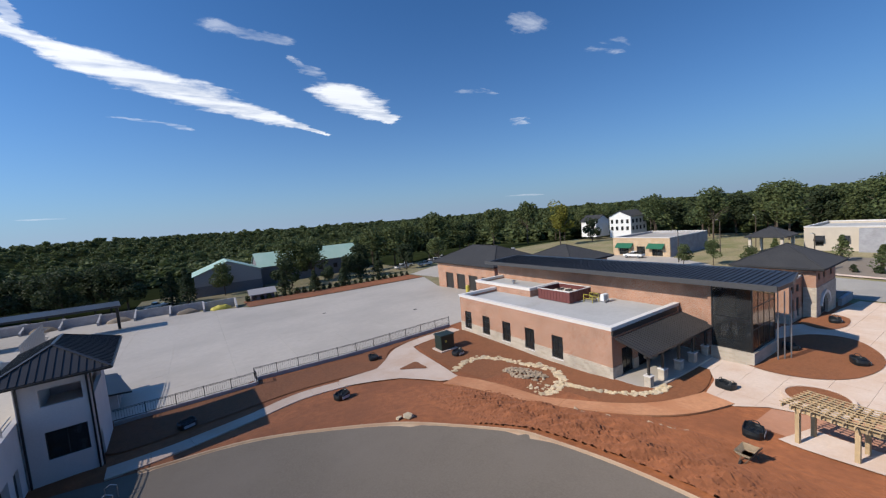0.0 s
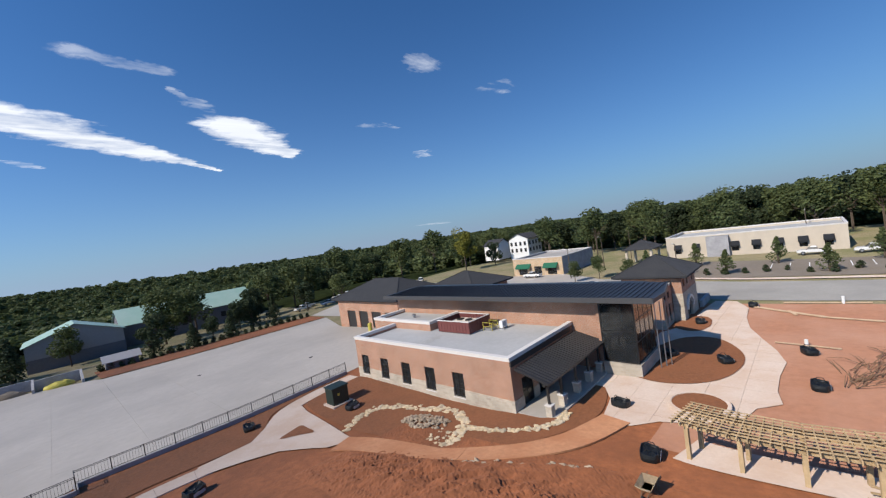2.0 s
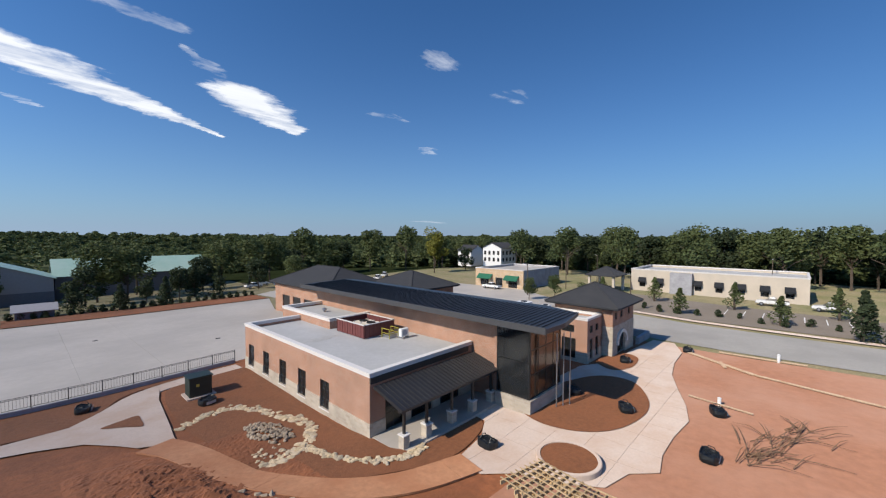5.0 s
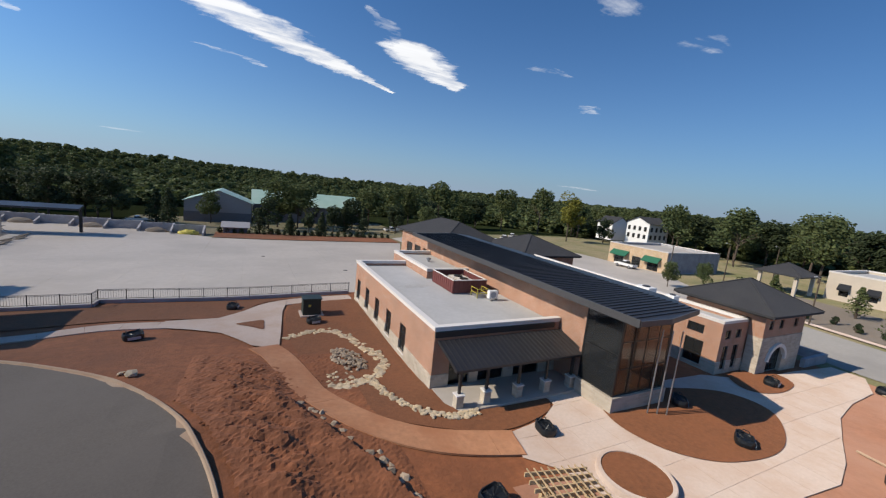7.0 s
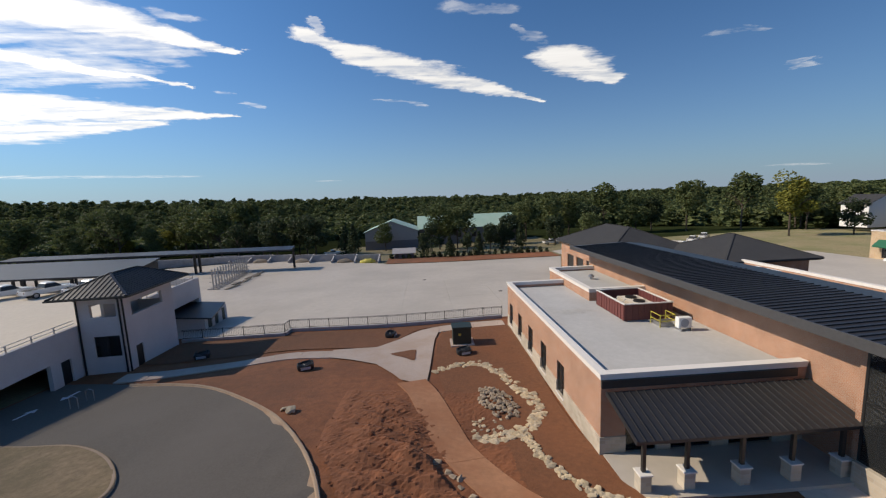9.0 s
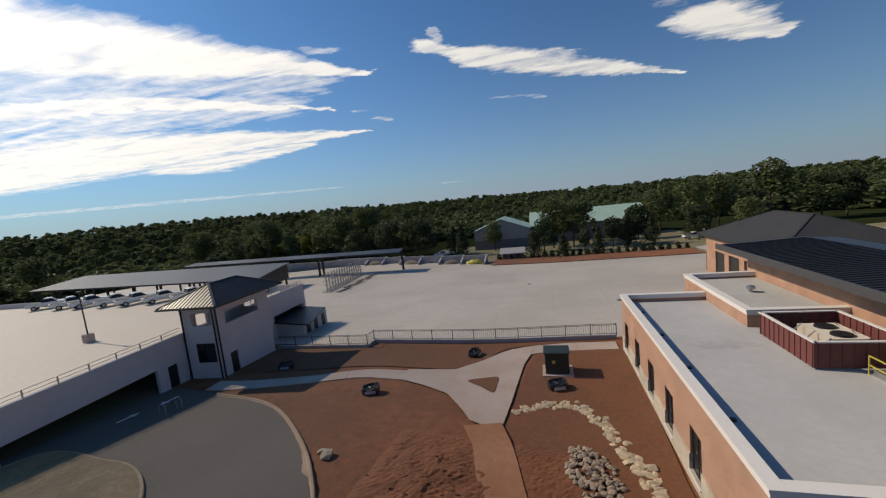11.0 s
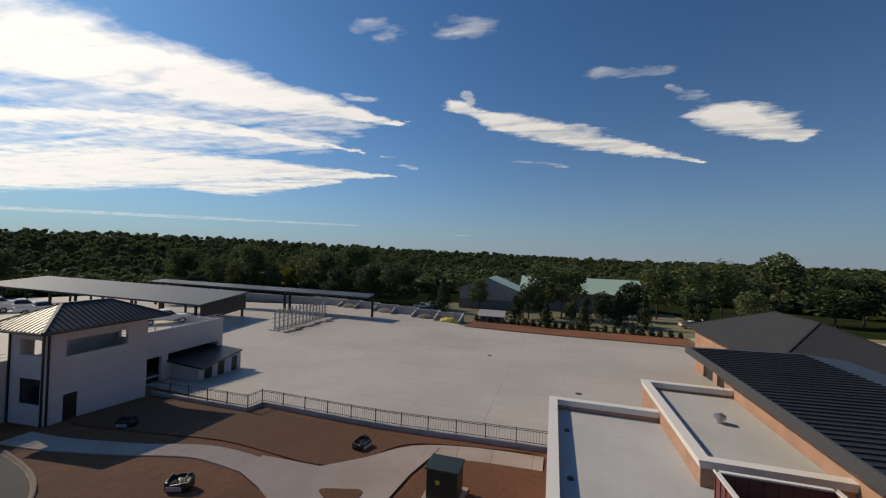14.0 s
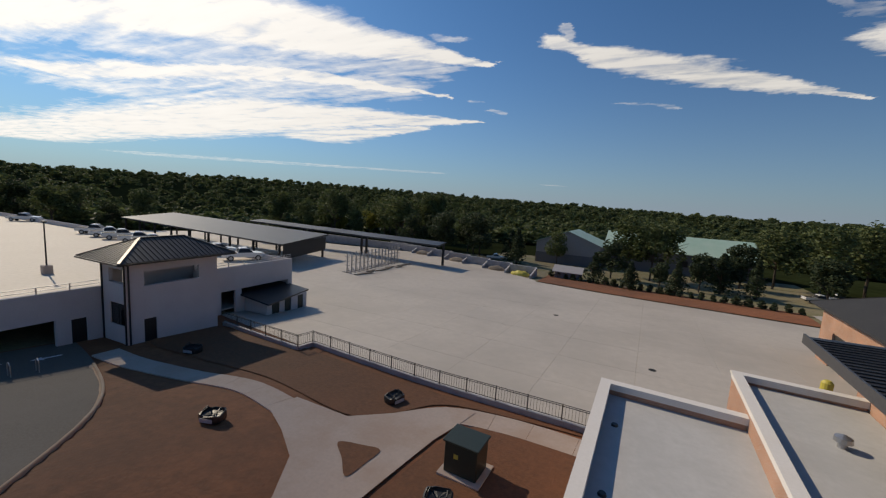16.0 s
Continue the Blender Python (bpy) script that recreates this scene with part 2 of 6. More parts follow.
M_FASCIA = mat("grey_metal_fascia", (0.085, 0.083, 0.086), 0.1, 5, 0.45, 0.04, metal=0.3)
M_DARK = mat("black_aluminium", (0.014, 0.014, 0.015), 0.15, 8, 0.4, 0.03)
M_BRONZE = mat("dark_bronze_trim", (0.03, 0.027, 0.025), 0.15, 6, 0.5, 0.03)
M_SOIL = mat("red_clay_soil", (0.265, 0.092, 0.036), 0.24, 1.6, 0.95, 0.9, 5.0, tint=(0.18, 0.064, 0.027), tscale=0.13, tamt=0.85)
M_CLAY = mat("pale_graded_clay", (0.335, 0.155, 0.09), 0.14, 1.4, 0.95, 0.5, 5.0, tint=(0.39, 0.21, 0.14), tscale=0.09, tamt=0.8)
M_BEDSOIL = mat("brown_raked_soil", (0.18, 0.069, 0.029), 0.22, 3.5, 0.95, 0.8, 9.0, tint=(0.225, 0.082, 0.033), tscale=0.3, tamt=0.5)
M_CONC = mat("new_pink_concrete", (0.53, 0.425, 0.355), 0.06, 5, 0.85, 0.1, tint=(0.45, 0.31, 0.225), tscale=0.3, tamt=0.6)
M_DIRTPATH = mat("clay_dusted_concrete", (0.43, 0.205, 0.105), 0.14, 2.5, 0.9, 0.35, tint=(0.36, 0.145, 0.066), tscale=0.3, tamt=0.8)
M_LOT = mat("pale_concrete_yard", (0.47, 0.42, 0.365), 0.06, 1.2, 0.6, 0.06, tint=(0.375, 0.335, 0.29), tscale=0.06, tamt=0.8)
M_DECK = mat("bright_deck_concrete", (0.54, 0.475, 0.395), 0.08, 2, 0.72, 0.06, tint=(0.52, 0.45, 0.37), tscale=0.15)
M_ASPHALT = mat("grey_asphalt", (0.15, 0.124, 0.098), 0.16, 9, 0.9, 0.25, 30, tint=(0.175, 0.145, 0.118), tscale=0.1, tamt=0.8)
M_STREET = mat("worn_grey_street", (0.26, 0.245, 0.225), 0.08, 3, 0.9, 0.1, tint=(0.21, 0.198, 0.185), tscale=0.12, tamt=0.8)
M_KERB = mat("clay_stained_kerb", (0.50, 0.36, 0.24), 0.1, 4, 0.9, 0.12, tint=(0.42, 0.26, 0.16), tscale=0.5)
M_GRASS = mat("dry_grass", (0.22, 0.18, 0.10), 0.3, 3, 0.95, 0.6, 14, tint=(0.13, 0.135, 0.05), tscale=0.12, tamt=0.8)
M_LEAF = mat("tree_leaves", (0.115, 0.138, 0.05), 0.45, 1.4, 0.7, 0, tint=(0.06, 0.088, 0.036), tscale=0.06, tamt=0.7, island=0.35, spec=0.3)
M_LEAFDARK = mat("evergreen_leaves", (0.048, 0.066, 0.03), 0.4, 1.4, 0.75, 0, island=0.3, spec=0.3)
M_LEAFYEL = mat("turning_leaves", (0.21, 0.20, 0.035), 0.3, 1.2, 0.7, 0, island=0.3, spec=0.3)


def leafy(mt, share):
    """Some of the light passes through a leaf."""
    nt = mt.node_tree
    bs = nt.nodes["Principled BSDF"]
    tr, mx = nt.nodes.new("ShaderNodeBsdfTranslucent"), nt.nodes.new("ShaderNodeMixShader")
    mx.inputs[0].default_value = share
    link(nt, bs.inputs["Base Color"].links[0].from_socket, tr.inputs[0])
    link(nt, bs.outputs[0], mx.inputs[1])
    link(nt, tr.outputs[0], mx.inputs[2])
    link(nt, mx.outputs[0], nt.nodes["Material Output"].inputs[0])


for leaf_m in (M_LEAF, M_LEAFDARK, M_LEAFYEL):
    leafy(leaf_m, 0.3)
M_BARK = mat("bark", (0.10, 0.075, 0.055), 0.3, 9, 0.95, 0.4)
M_TIMBER = mat("fresh_pine_timber", (0.48, 0.34, 0.19), 0.14, 3, 0.8, 0.1, tint=(0.38, 0.26, 0.14), tscale=0.9, island=-0.15)
M_GREEN = mat("pale_green_metal_roof", (0.36, 0.52, 0.42), 0.06, 3, 0.5, 0.04, tint=(0.46, 0.58, 0.49), tscale=0.2)
M_SLATE = mat("blue_grey_siding", (0.17, 0.17, 0.19), 0.08, 2, 0.8, 0.1)
M_SIDING = mat("grey_lilac_siding", (0.36, 0.345, 0.35), 0.06, 2, 0.8, 0.1)
M_WHITE = mat("white_paint", (0.78, 0.77, 0.75), 0.03, 5, 0.5, 0.03)
M_CARWHITE = mat("white_car_paint", (0.75, 0.74, 0.72), 0.02, 3, 0.2, 0, spec=0.6)
M_RUBBER = mat("black_rubber", (0.015, 0.015, 0.015), 0.2, 8, 0.8, 0.1)
M_STEEL = mat("galvanised_steel", (0.42, 0.42, 0.43), 0.08, 7, 0.4, 0.05, metal=0.8)
M_MAROON = mat("maroon_metal_screen", (0.155, 0.045, 0.040), 0.1, 5, 0.6, 0.05)
M_YELLOW = mat("yellow_paint", (0.50, 0.42, 0.07), 0.06, 5, 0.55, 0.04)
M_DKGREEN = mat("dark_green_enamel", (0.016, 0.027, 0.021), 0.12, 5, 0.5, 0.04)
M_AWNING = mat("green_awning_canvas", (0.012, 0.12, 0.065), 0.1, 5, 0.8, 0.05)
M_ROCK = mat("pale_fieldstone", (0.55, 0.43, 0.27), 0.18, 5, 0.9, 0.4, tint=(0.42, 0.36, 0.29), tscale=1.5, island=-0.22)
M_ROCK2 = mat("grey_river_stone", (0.37, 0.285, 0.2), 0.2, 6, 0.9, 0.4, island=-0.3)
M_PLASTIC = mat("black_grow_bag", (0.012, 0.014, 0.016), 0.3, 6, 0.45, 0.2)
M_GREYLABEL = mat("grey_print", (0.33, 0.36, 0.40), 0.1, 5, 0.6, 0.02)
M_BRANCH = mat("dry_brush", (0.17, 0.10, 0.06), 0.3, 4, 0.95, 0.3)
M_INNER = mat("plain_room_paint", (0.45, 0.42, 0.38), 0.05, 3, 0.9, 0.03)
M_GLASS = glass_mat("dark_window_glass", (0.12, 0.13, 0.14))
M_GLASSBR = glass_mat("bronze_hall_glass", (0.34, 0.24, 0.16))
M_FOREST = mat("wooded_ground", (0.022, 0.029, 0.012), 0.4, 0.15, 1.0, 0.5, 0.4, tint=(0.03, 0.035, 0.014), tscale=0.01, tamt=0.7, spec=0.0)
M_ISLAND = mat("patchy_dry_turf", (0.36, 0.24, 0.125), 0.25, 3, 0.95, 0.5, 12, tint=(0.21, 0.15, 0.065), tscale=0.5, tamt=0.7)
M_STAIN = mat("water_stained_membrane", (0.40, 0.385, 0.36), 0.1, 2, 0.6, 0.05, tint=(0.5, 0.49, 0.47), tscale=0.8)
M_ARROW = mat("white_road_paint", (0.75, 0.74, 0.72), 0.08, 6, 0.7, 0.05)

# ---- mesh helpers ----


def box(bm, x0, y0, z0, x1, y1, z1):
    v = [bm.verts.new(p) for p in ((x0, y0, z0), (x1, y0, z0), (x1, y1, z0), (x0, y1, z0), (x0, y0, z1), (x1, y0, z1), (x1, y1, z1), (x0, y1, z1))]
    for f in ((3, 2, 1, 0), (4, 5, 6, 7), (0, 1, 5, 4), (1, 2, 6, 5), (2, 3, 7, 6), (3, 0, 4, 7)):
        bm.faces.new([v[i] for i in f])
    return v


def bx(*a, bev=0.0):
    """A bmesh holding one box, its edges rounded by bev."""
    bm = bmesh.new()
    box(bm, *a)
    if bev:
        bmesh.ops.bevel(bm, geom=bm.edges[:], offset=bev, segments=1, affect="EDGES")
    return bm


def beam(bm, a, b, w, h=None, up=(0, 0, 1)):
    """A bar of width w and height h from a to b."""
    a, b = Vector(a), Vector(b)
    d = (b - a).normalized()
    s = d.cross(Vector(up))
    if s.length < 1e-4:
        s = Vector((1, 0, 0))
    s.normalize()
    u = s.cross(d)
    h = h or w
    q = [bm.verts.new(p + s * i * w / 2 + u * j * h / 2) for p in (a, b) for i, j in ((-1, -1), (1, -1), (1, 1), (-1, 1))]
    for f in ((0, 1, 2, 3), (7, 6, 5, 4), (4, 5, 1, 0), (5, 6, 2, 1), (6, 7, 3, 2), (7, 4, 0, 3)):
        bm.faces.new([q[i] for i in f])


def tube(bm, pts, radii, n=8):
    rings = []
    for i, p in enumerate(pts):
        p = Vector(p)
        d = (Vector(pts[min(i + 1, len(pts) - 1)]) - Vector(pts[max(i - 1, 0)])).normalized()
        s = d.cross(Vector((0, 0, 1)))
        s = Vector((1, 0, 0)) if s.length < 1e-3 else s.normalized()
        u = s.cross(d)
        rings.append([bm.verts.new(p + (s * math.cos(2 * math.pi * k / n) + u * math.sin(2 * math.pi * k / n)) * radii[i]) for k in range(n)])
    for a, b in zip(rings, rings[1:]):
        for k in range(n):
            bm.faces.new((a[k], a[(k + 1) % n], b[(k + 1) % n], b[k]))
    bm.faces.new(rings[0][::-1])
    bm.faces.new(rings[-1])


def slab_poly(bm, pts, thick):
    """A plate of the given thickness under a polygon in space."""
    top = [bm.verts.new(p) for p in pts]
    low = [bm.verts.new((p[0], p[1], p[2] - thick)) for p in pts]
    bm.faces.new(top)
    bm.faces.new(low[::-1])
    n = len(pts)
    for i in range(n):
        bm.faces.new((top[i], low[i], low[(i + 1) % n], top[(i + 1) % n]))


def finish(bm, name, material):
    me = bpy.data.meshes.new(name)
    bmesh.ops.recalc_face_normals(bm, faces=bm.faces[:])
    bm.to_mesh(me)
    bm.free()
    me.materials.append(material)
    return me


def part(name, bm, material, parent, label=""):
    ob = new(name, finish(bm, name, material))
    ob.parent = parent
    if parent is not None:
        ob.matrix_parent_inverse = Matrix.Translation(-parent.location)
    return tagged(ob, label) if label else ob


def thing(name, label, category, group="", kind="", at=(0, 0, 0)):
    ob = new(name)
    ob.matrix_world = Matrix.Translation(at)
    ob.location = at
    ob.empty_display_size = 0.2
    return tagged(ob, label, category, group, kind)


def piece(name, me, parent, m):
    """One more object on a shared mesh, under its thing, at world pose m."""
    ob = new(name, me)
    ob.parent = parent
    ob.matrix_basis = Matrix.Translation(-parent.location) @ m
    return ob


def solid(name, bm, material, label, category, kind="structure", group=""):
    return tagged(new(name, finish(bm, name, material)), label, category, group, kind)


def wall(bm, axis, at, thick, u0, u1, z0, z1, holes=()):
    """An upright wall in the plane axis = at, from u0 to u1, with holes (u0, u1, z0, z1) cut through."""
    def put(a, b, c, d):
        if b - a > 1e-3 and d - c > 1e-3:
            if axis == "x":
                box(bm, at, a, c, at + thick, b, d)
            else:
                box(bm, a, at, c, b, at + thick, d)
    us = sorted({u0, u1, *[h[0] for h in holes], *[h[1] for h in holes]})
    for a, b in zip(us, us[1:]):
        z = z0
        for h in sorted((h for h in holes if h[0] <= a + 1e-6 and h[1] >= b - 1e-6), key=lambda h: h[2]):
            put(a, b, z, h[2])
            z = h[3]
        put(a, b, z, z1)
    bmesh.ops.remove_doubles(bm, verts=bm.verts[:], dist=1e-4)

# ---- terrain ----
NEAR = [(33.6, 21.8, 0), (33.6, 44.4, -.2), (28, 40, -.3), (45, 14, 0), (38.7, 15, -.1), (20, 44.5, -.75), (20.7, 38.5, -.35), (24, 33, -.25), (26.7, 23.8, 0),
        (28, 27, -.1), (13.3, 35.9, 0), (6, 39, -.4), (-4.8, 39, -.35), (7.6, 47.2, -.7), (11.6, 28.2, 1.05), (15.3, 26, 1.45), (19, 18, 2.4), (19.5, 10, 2.6),
        (8, 21.3, 1.4), (0, 28, .5), (-2, 34, -.2), (5, 34.5, .1), (10, 10, 2.5), (-4, 20, 1.2), (20, 0, 2.5), (0, -10, 2.5), (23.7, 21.4, 1.0), (27.8, 9.9, 1.1),
        (32.5, 9, .3), (30, 2, 1.2), (34, 0, .3), (40, 7, 0)]
FAR = [(51, 9.7, -.1), (65, 14, -.3), (56, 3.8, -.1), (47, 3.2, 0), (45, -15, .5), (75, 5, -.5), (85, 20, -.8), (100, 40, -.5), (-6, 60, -1.9), (-20, 84, -2.5),
       (12, 117, -3.6), (30, 110, -3.2), (52, 85, -1.8), (50, 64, -1), (30, 60, -1.1), (10, 70, -1.7), (-42, 101, -2.9), (-20, 131, -3.8), (-45, 60, -2.), (-40, 30, -.5),
       (90, 100, -1.5), (130, 60, -.5), (60, 160, -4), (0, 180, -5), (-80, 120, -5), (120, 0, -.5), (110, -60, 0), (150, 120, -1), (-100, 30, -2), (-60, -40, 1), (40, -60, 1)]
CT = np.array(NEAR + FAR)
DD = np.hypot(CT[:, None, 0] - CT[None, :, 0], CT[:, None, 1] - CT[None, :, 1])
WT = np.linalg.solve(DD + 0.3 * np.eye(len(CT)), CT[:, 2] + 0.8)


def smooth(a, b, x):
    t = min(max((x - a) / (b - a), 0), 1)
    return t * t * (3 - 2 * t)


def ground_z(x, y):
    """Height of the land: the fitted yard, then rolling country with a ridge to the north-west."""
    r = math.hypot(x - 20, y - 40)
    near = float(np.hypot(CT[:, 0] - x, CT[:, 1] - y) @ WT) - 0.8 if r < 330 else 0.0
    k = smooth(140, 320, r)
    if k <= 0:
        return near
    ang = math.degrees(math.atan2(x - 20, y - 40))
    west = math.exp(-((ang + 55) / 45) ** 2)
    far = -9 + 5 * noise.noise((x / 260, y / 260, 0)) + west * (-8 + 52 * smooth(500, 1900, r)) + 8 * smooth(500, 2200, r)
    far += smooth(60, 110, ang) * 6
    return near * (1 - k) + far * k


def axis(c, fine, half, far):
    out, d, s = [0.0], fine, fine
    while out[-1] < far:
        out.append(out[-1] + s)
        if out[-1] > half:
            s *= 1.22
    return [c - v for v in out[:0:-1]] + [c + v for v in out]


def build_ground():
    xs, ys = axis(20, 0.8, 44, 3600), axis(22, 0.8, 40, 3600)
    verts = []
    for y in ys:
        for x in xs:
            z = ground_z(x, y)
            if abs(x - 20) < 70 and abs(y - 20) < 60:
                z += 0.03 * noise.noise((x * 0.6, y * 0.6, 1)) + 0.02 * noise.noise((x * 1.7, y * 1.7, 3))
            z -= 0.06
            if -8.9 < x < 80 and ON_ROAD(x, y):
                z -= 0.15
            verts.append((x, y, z))
    nx, ny = len(xs), len(ys)
    faces = [(j * nx + i, j * nx + i + 1, (j + 1) * nx + i + 1, (j + 1) * nx + i) for j in range(ny - 1) for i in range(nx - 1)]
    me = bpy.data.meshes.new("ground")
    me.from_pydata(verts, [], faces)
    me.materials.append(M_SOIL)
    me.materials.append(M_GRASS)
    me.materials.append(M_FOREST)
    me.materials.append(M_CLAY)
    idx = []
    for f in faces:
        x = sum(verts[i][0] for i in f) / 4
        y = sum(verts[i][1] for i in f) / 4
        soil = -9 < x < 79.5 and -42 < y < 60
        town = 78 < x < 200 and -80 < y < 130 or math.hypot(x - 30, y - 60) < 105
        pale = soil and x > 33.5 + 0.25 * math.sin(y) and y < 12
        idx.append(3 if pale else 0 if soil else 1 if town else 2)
    me.polygons.foreach_set("material_index", idx)
    me.polygons.foreach_set("use_smooth", [True] * len(faces))
    return tagged(new("ground", me), "bare red clay building ground, dry grass farther off", "ground", kind="structure")


def spline(pts, n=8, closed=False):
    """A smooth line through a few points."""
    p = [Vector(q) for q in pts]
    m = len(p)
    out = []
    for i in range(m if closed else m - 1):
        g = (lambda k: p[k % m]) if closed else (lambda k: p[min(max(k, 0), m - 1)])
        a, b, c, d = g(i - 1), g(i), g(i + 1), g(i + 2)
        for j in range(n):
            t = j / n
            out.append(0.5 * (2 * b + (c - a) * t + (2 * a - 5 * b + 4 * c - d) * t * t + (3 * b - a - 3 * c + d) * t ** 3))
    if not closed:
        out.append(p[-1])
    return out


def inside(poly, x, y):
    c = False
    for i in range(len(poly)):
        a, b = poly[i - 1], poly[i]
        if (a[1] > y) != (b[1] > y) and x < (b[0] - a[0]) * (y - a[1]) / (b[1] - a[1]) + a[0]:
            c = not c
    return c


ROAD_RIM = spline([(-8.6, 36.3), (-1.6, 35.3), (5.9, 33.0), (12, 28.2), (16.5, 23), (19.3, 17.6), (20.9, 11.5), (20.8, 4), (17, -5), (8, -11), (-4, -12), (-8.6, -9)], 8)
ROAD_POLY = [(p.x, p.y) for p in ROAD_RIM]


def ON_ROAD(x, y):
    return inside(ROAD_POLY, x, y)


build_ground()


def bank_z(x, y):
    """The churned bank between the turning circle and the path: heaps, clods and wheel ruts."""
    k = math.exp(-((x - 22.4 - 0.14 * (18 - y)) / 2.2) ** 2) * smooth(3, 8, y) * (1 - smooth(24, 31, y))
    lump = 0.5 * noise.noise((x * 0.8, y * 0.8, 5)) + 0.24 * abs(noise.noise((x * 2.2, y * 2.2, 8))) + 0.16 * abs(noise.noise((x * 4.6, y * 4.6, 2)))
    rut = 0.05 * math.sin((x * 0.5 + y * 0.9) * 7 + 2 * noise.noise((x * 0.4, y * 0.4, 1)))
    foot = 23.5 + 0.62 * (21.4 - y) + 0.3 * noise.noise((y * 0.6, 0, 3)) - 0.012 * max(21.4 - y, 0) ** 2
    d = foot - x
    scarp = 0.36 * smooth(0, 0.2, d) * (1 - smooth(0.6, 3.0, d)) * smooth(9.5, 11, y) * (1 - smooth(21, 22.5, y))
    return ground_z(x, y) + k * (0.22 + 0.62 * lump + rut) + scarp * (0.8 + 0.5 * noise.noise((x, y, 6)))


def build_bank():
    bm = bmesh.new()
    rows = []
    y = 2.0
    while y < 31:
        row, x = [], 17.4
        while x < 29.6:
            rim = smooth(17.4, 18.6, x) * (1 - smooth(28.4, 29.6, x)) * smooth(2, 3.4, y) * (1 - smooth(29.6, 31, y))
            z = bank_z(x, y) + 0.04 * rim + 0.05 * noise.noise((x * 7, y * 7, 4)) * rim - 0.14 * (1 - rim)
            row.append(bm.verts.new((x, y, z)))
            x += 0.17
        rows.append(row)
        y += 0.17
    for a, b in zip(rows, rows[1:]):
        for i in range(len(a) - 1):
            c = a[i].co
            if not any(ON_ROAD(c.x + dx, c.y + dy) for dx, dy in ((0, 0), (0.5, 0), (0.4, 0.4), (-0.5, 0), (0, 0.5), (0, -0.5), (-0.4, 0.4))):
                bm.faces.new((a[i], a[i + 1], b[i + 1], b[i]))
    bmesh.ops.delete(bm, geom=[v for v in bm.verts if not v.link_faces], context="VERTS")
    solid("clay_bank", bm, M_SOIL, "churned bank of red clay with wheel ruts", "ground")


build_bank()


def drape(name, poly, lift, material, label, category, kind="structure", cell=1.6, joints=0.0, parent=None):
    """A thin sheet laid over the land inside a polygon, cut on a grid; joints: groove width between slabs."""
    bm = bmesh.new()
    vs = [bm.verts.new((x, y, 0)) for x, y in poly]
    bm.faces.new(vs)
    xs, ys = [p[0] for p in poly], [p[1] for p in poly]
    for ax, lo, hi in ((0, min(xs), max(xs)), (1, min(ys), max(ys))):
        v = lo + cell
        while v < hi:
            co, no = [0, 0, 0], [0, 0, 0]
            co[ax], no[ax] = v, 1
            bmesh.ops.bisect_plane(bm, geom=bm.verts[:] + bm.edges[:] + bm.faces[:], plane_co=co, plane_no=no)
            v += cell
    for v in bm.verts:
        v.co.z = ground_z(v.co.x, v.co.y) + lift
    if joints:
        r = bmesh.ops.inset_individual(bm, faces=bm.faces[:], thickness=joints, depth=0.0)
        keep = set(r["faces"])
        inner = [f for f in bm.faces if f not in keep]
        for v in {v for f in inner for v in f.verts}:
            v.co.z += 0.0
        rim = {v for f in keep for v in f.verts} - {v for f in inner for v in f.verts}
        for v in rim:
            v.co.z -= 0.03
    me = finish(bm, name, material)
    ob = new(name, me)
    ob.parent = parent
    return tagged(ob, label, category, kind=kind) if parent is None else ob


def ribbon(name, line, half, lift, material, label, category, step=2.4):
    """A paved path of slabs along a line, each slab an object, with open joints."""
    top = thing(name, label, category, kind="structure")
    pts = spline(line, 10)
    run, start = 0.0, 0
    for i in range(1, len(pts)):
        run += (pts[i] - pts[i - 1]).length
        if run >= step or i == len(pts) - 1:
            bm = bmesh.new()
            rows = []
            seg = pts[start:i + 1]
            for k, p in enumerate(seg):
                a, b = pts[max(start + k - 1, 0)], pts[min(start + k + 1, len(pts) - 1)]
                d = (b - a).normalized()
                q = p + d * (0.012 if k == 0 else -0.012 if k == len(seg) - 1 else 0)
                w = half(q) if callable(half) else half
                s = Vector((d.y, -d.x))
                row = []
                for o in (-1, -0.33, 0.33, 1):
                    e = q + s * w * o
                    row.append((e.x, e.y, ground_z(e.x, e.y) + lift))
                rows.append(row)
            top_v = [[bm.verts.new(c) for c in r] for r in rows]
            low_v = [[bm.verts.new((c[0], c[1], c[2] - 0.12)) for c in r] for r in rows]
            for a in range(len(rows) - 1):
                for o in range(3):
                    bm.faces.new((top_v[a][o], top_v[a][o + 1], top_v[a + 1][o + 1], top_v[a + 1][o]))
                for o in (0, 3):
                    bm.faces.new((top_v[a][o], top_v[a + 1][o], low_v[a + 1][o], low_v[a][o]))
            for a in (0, -1):
                for o in range(3):
                    bm.faces.new((top_v[a][o], low_v[a][o], low_v[a][o + 1], top_v[a][o + 1]))
            part("slab", bm, material, top)
            run, start = 0.0, i
    return top


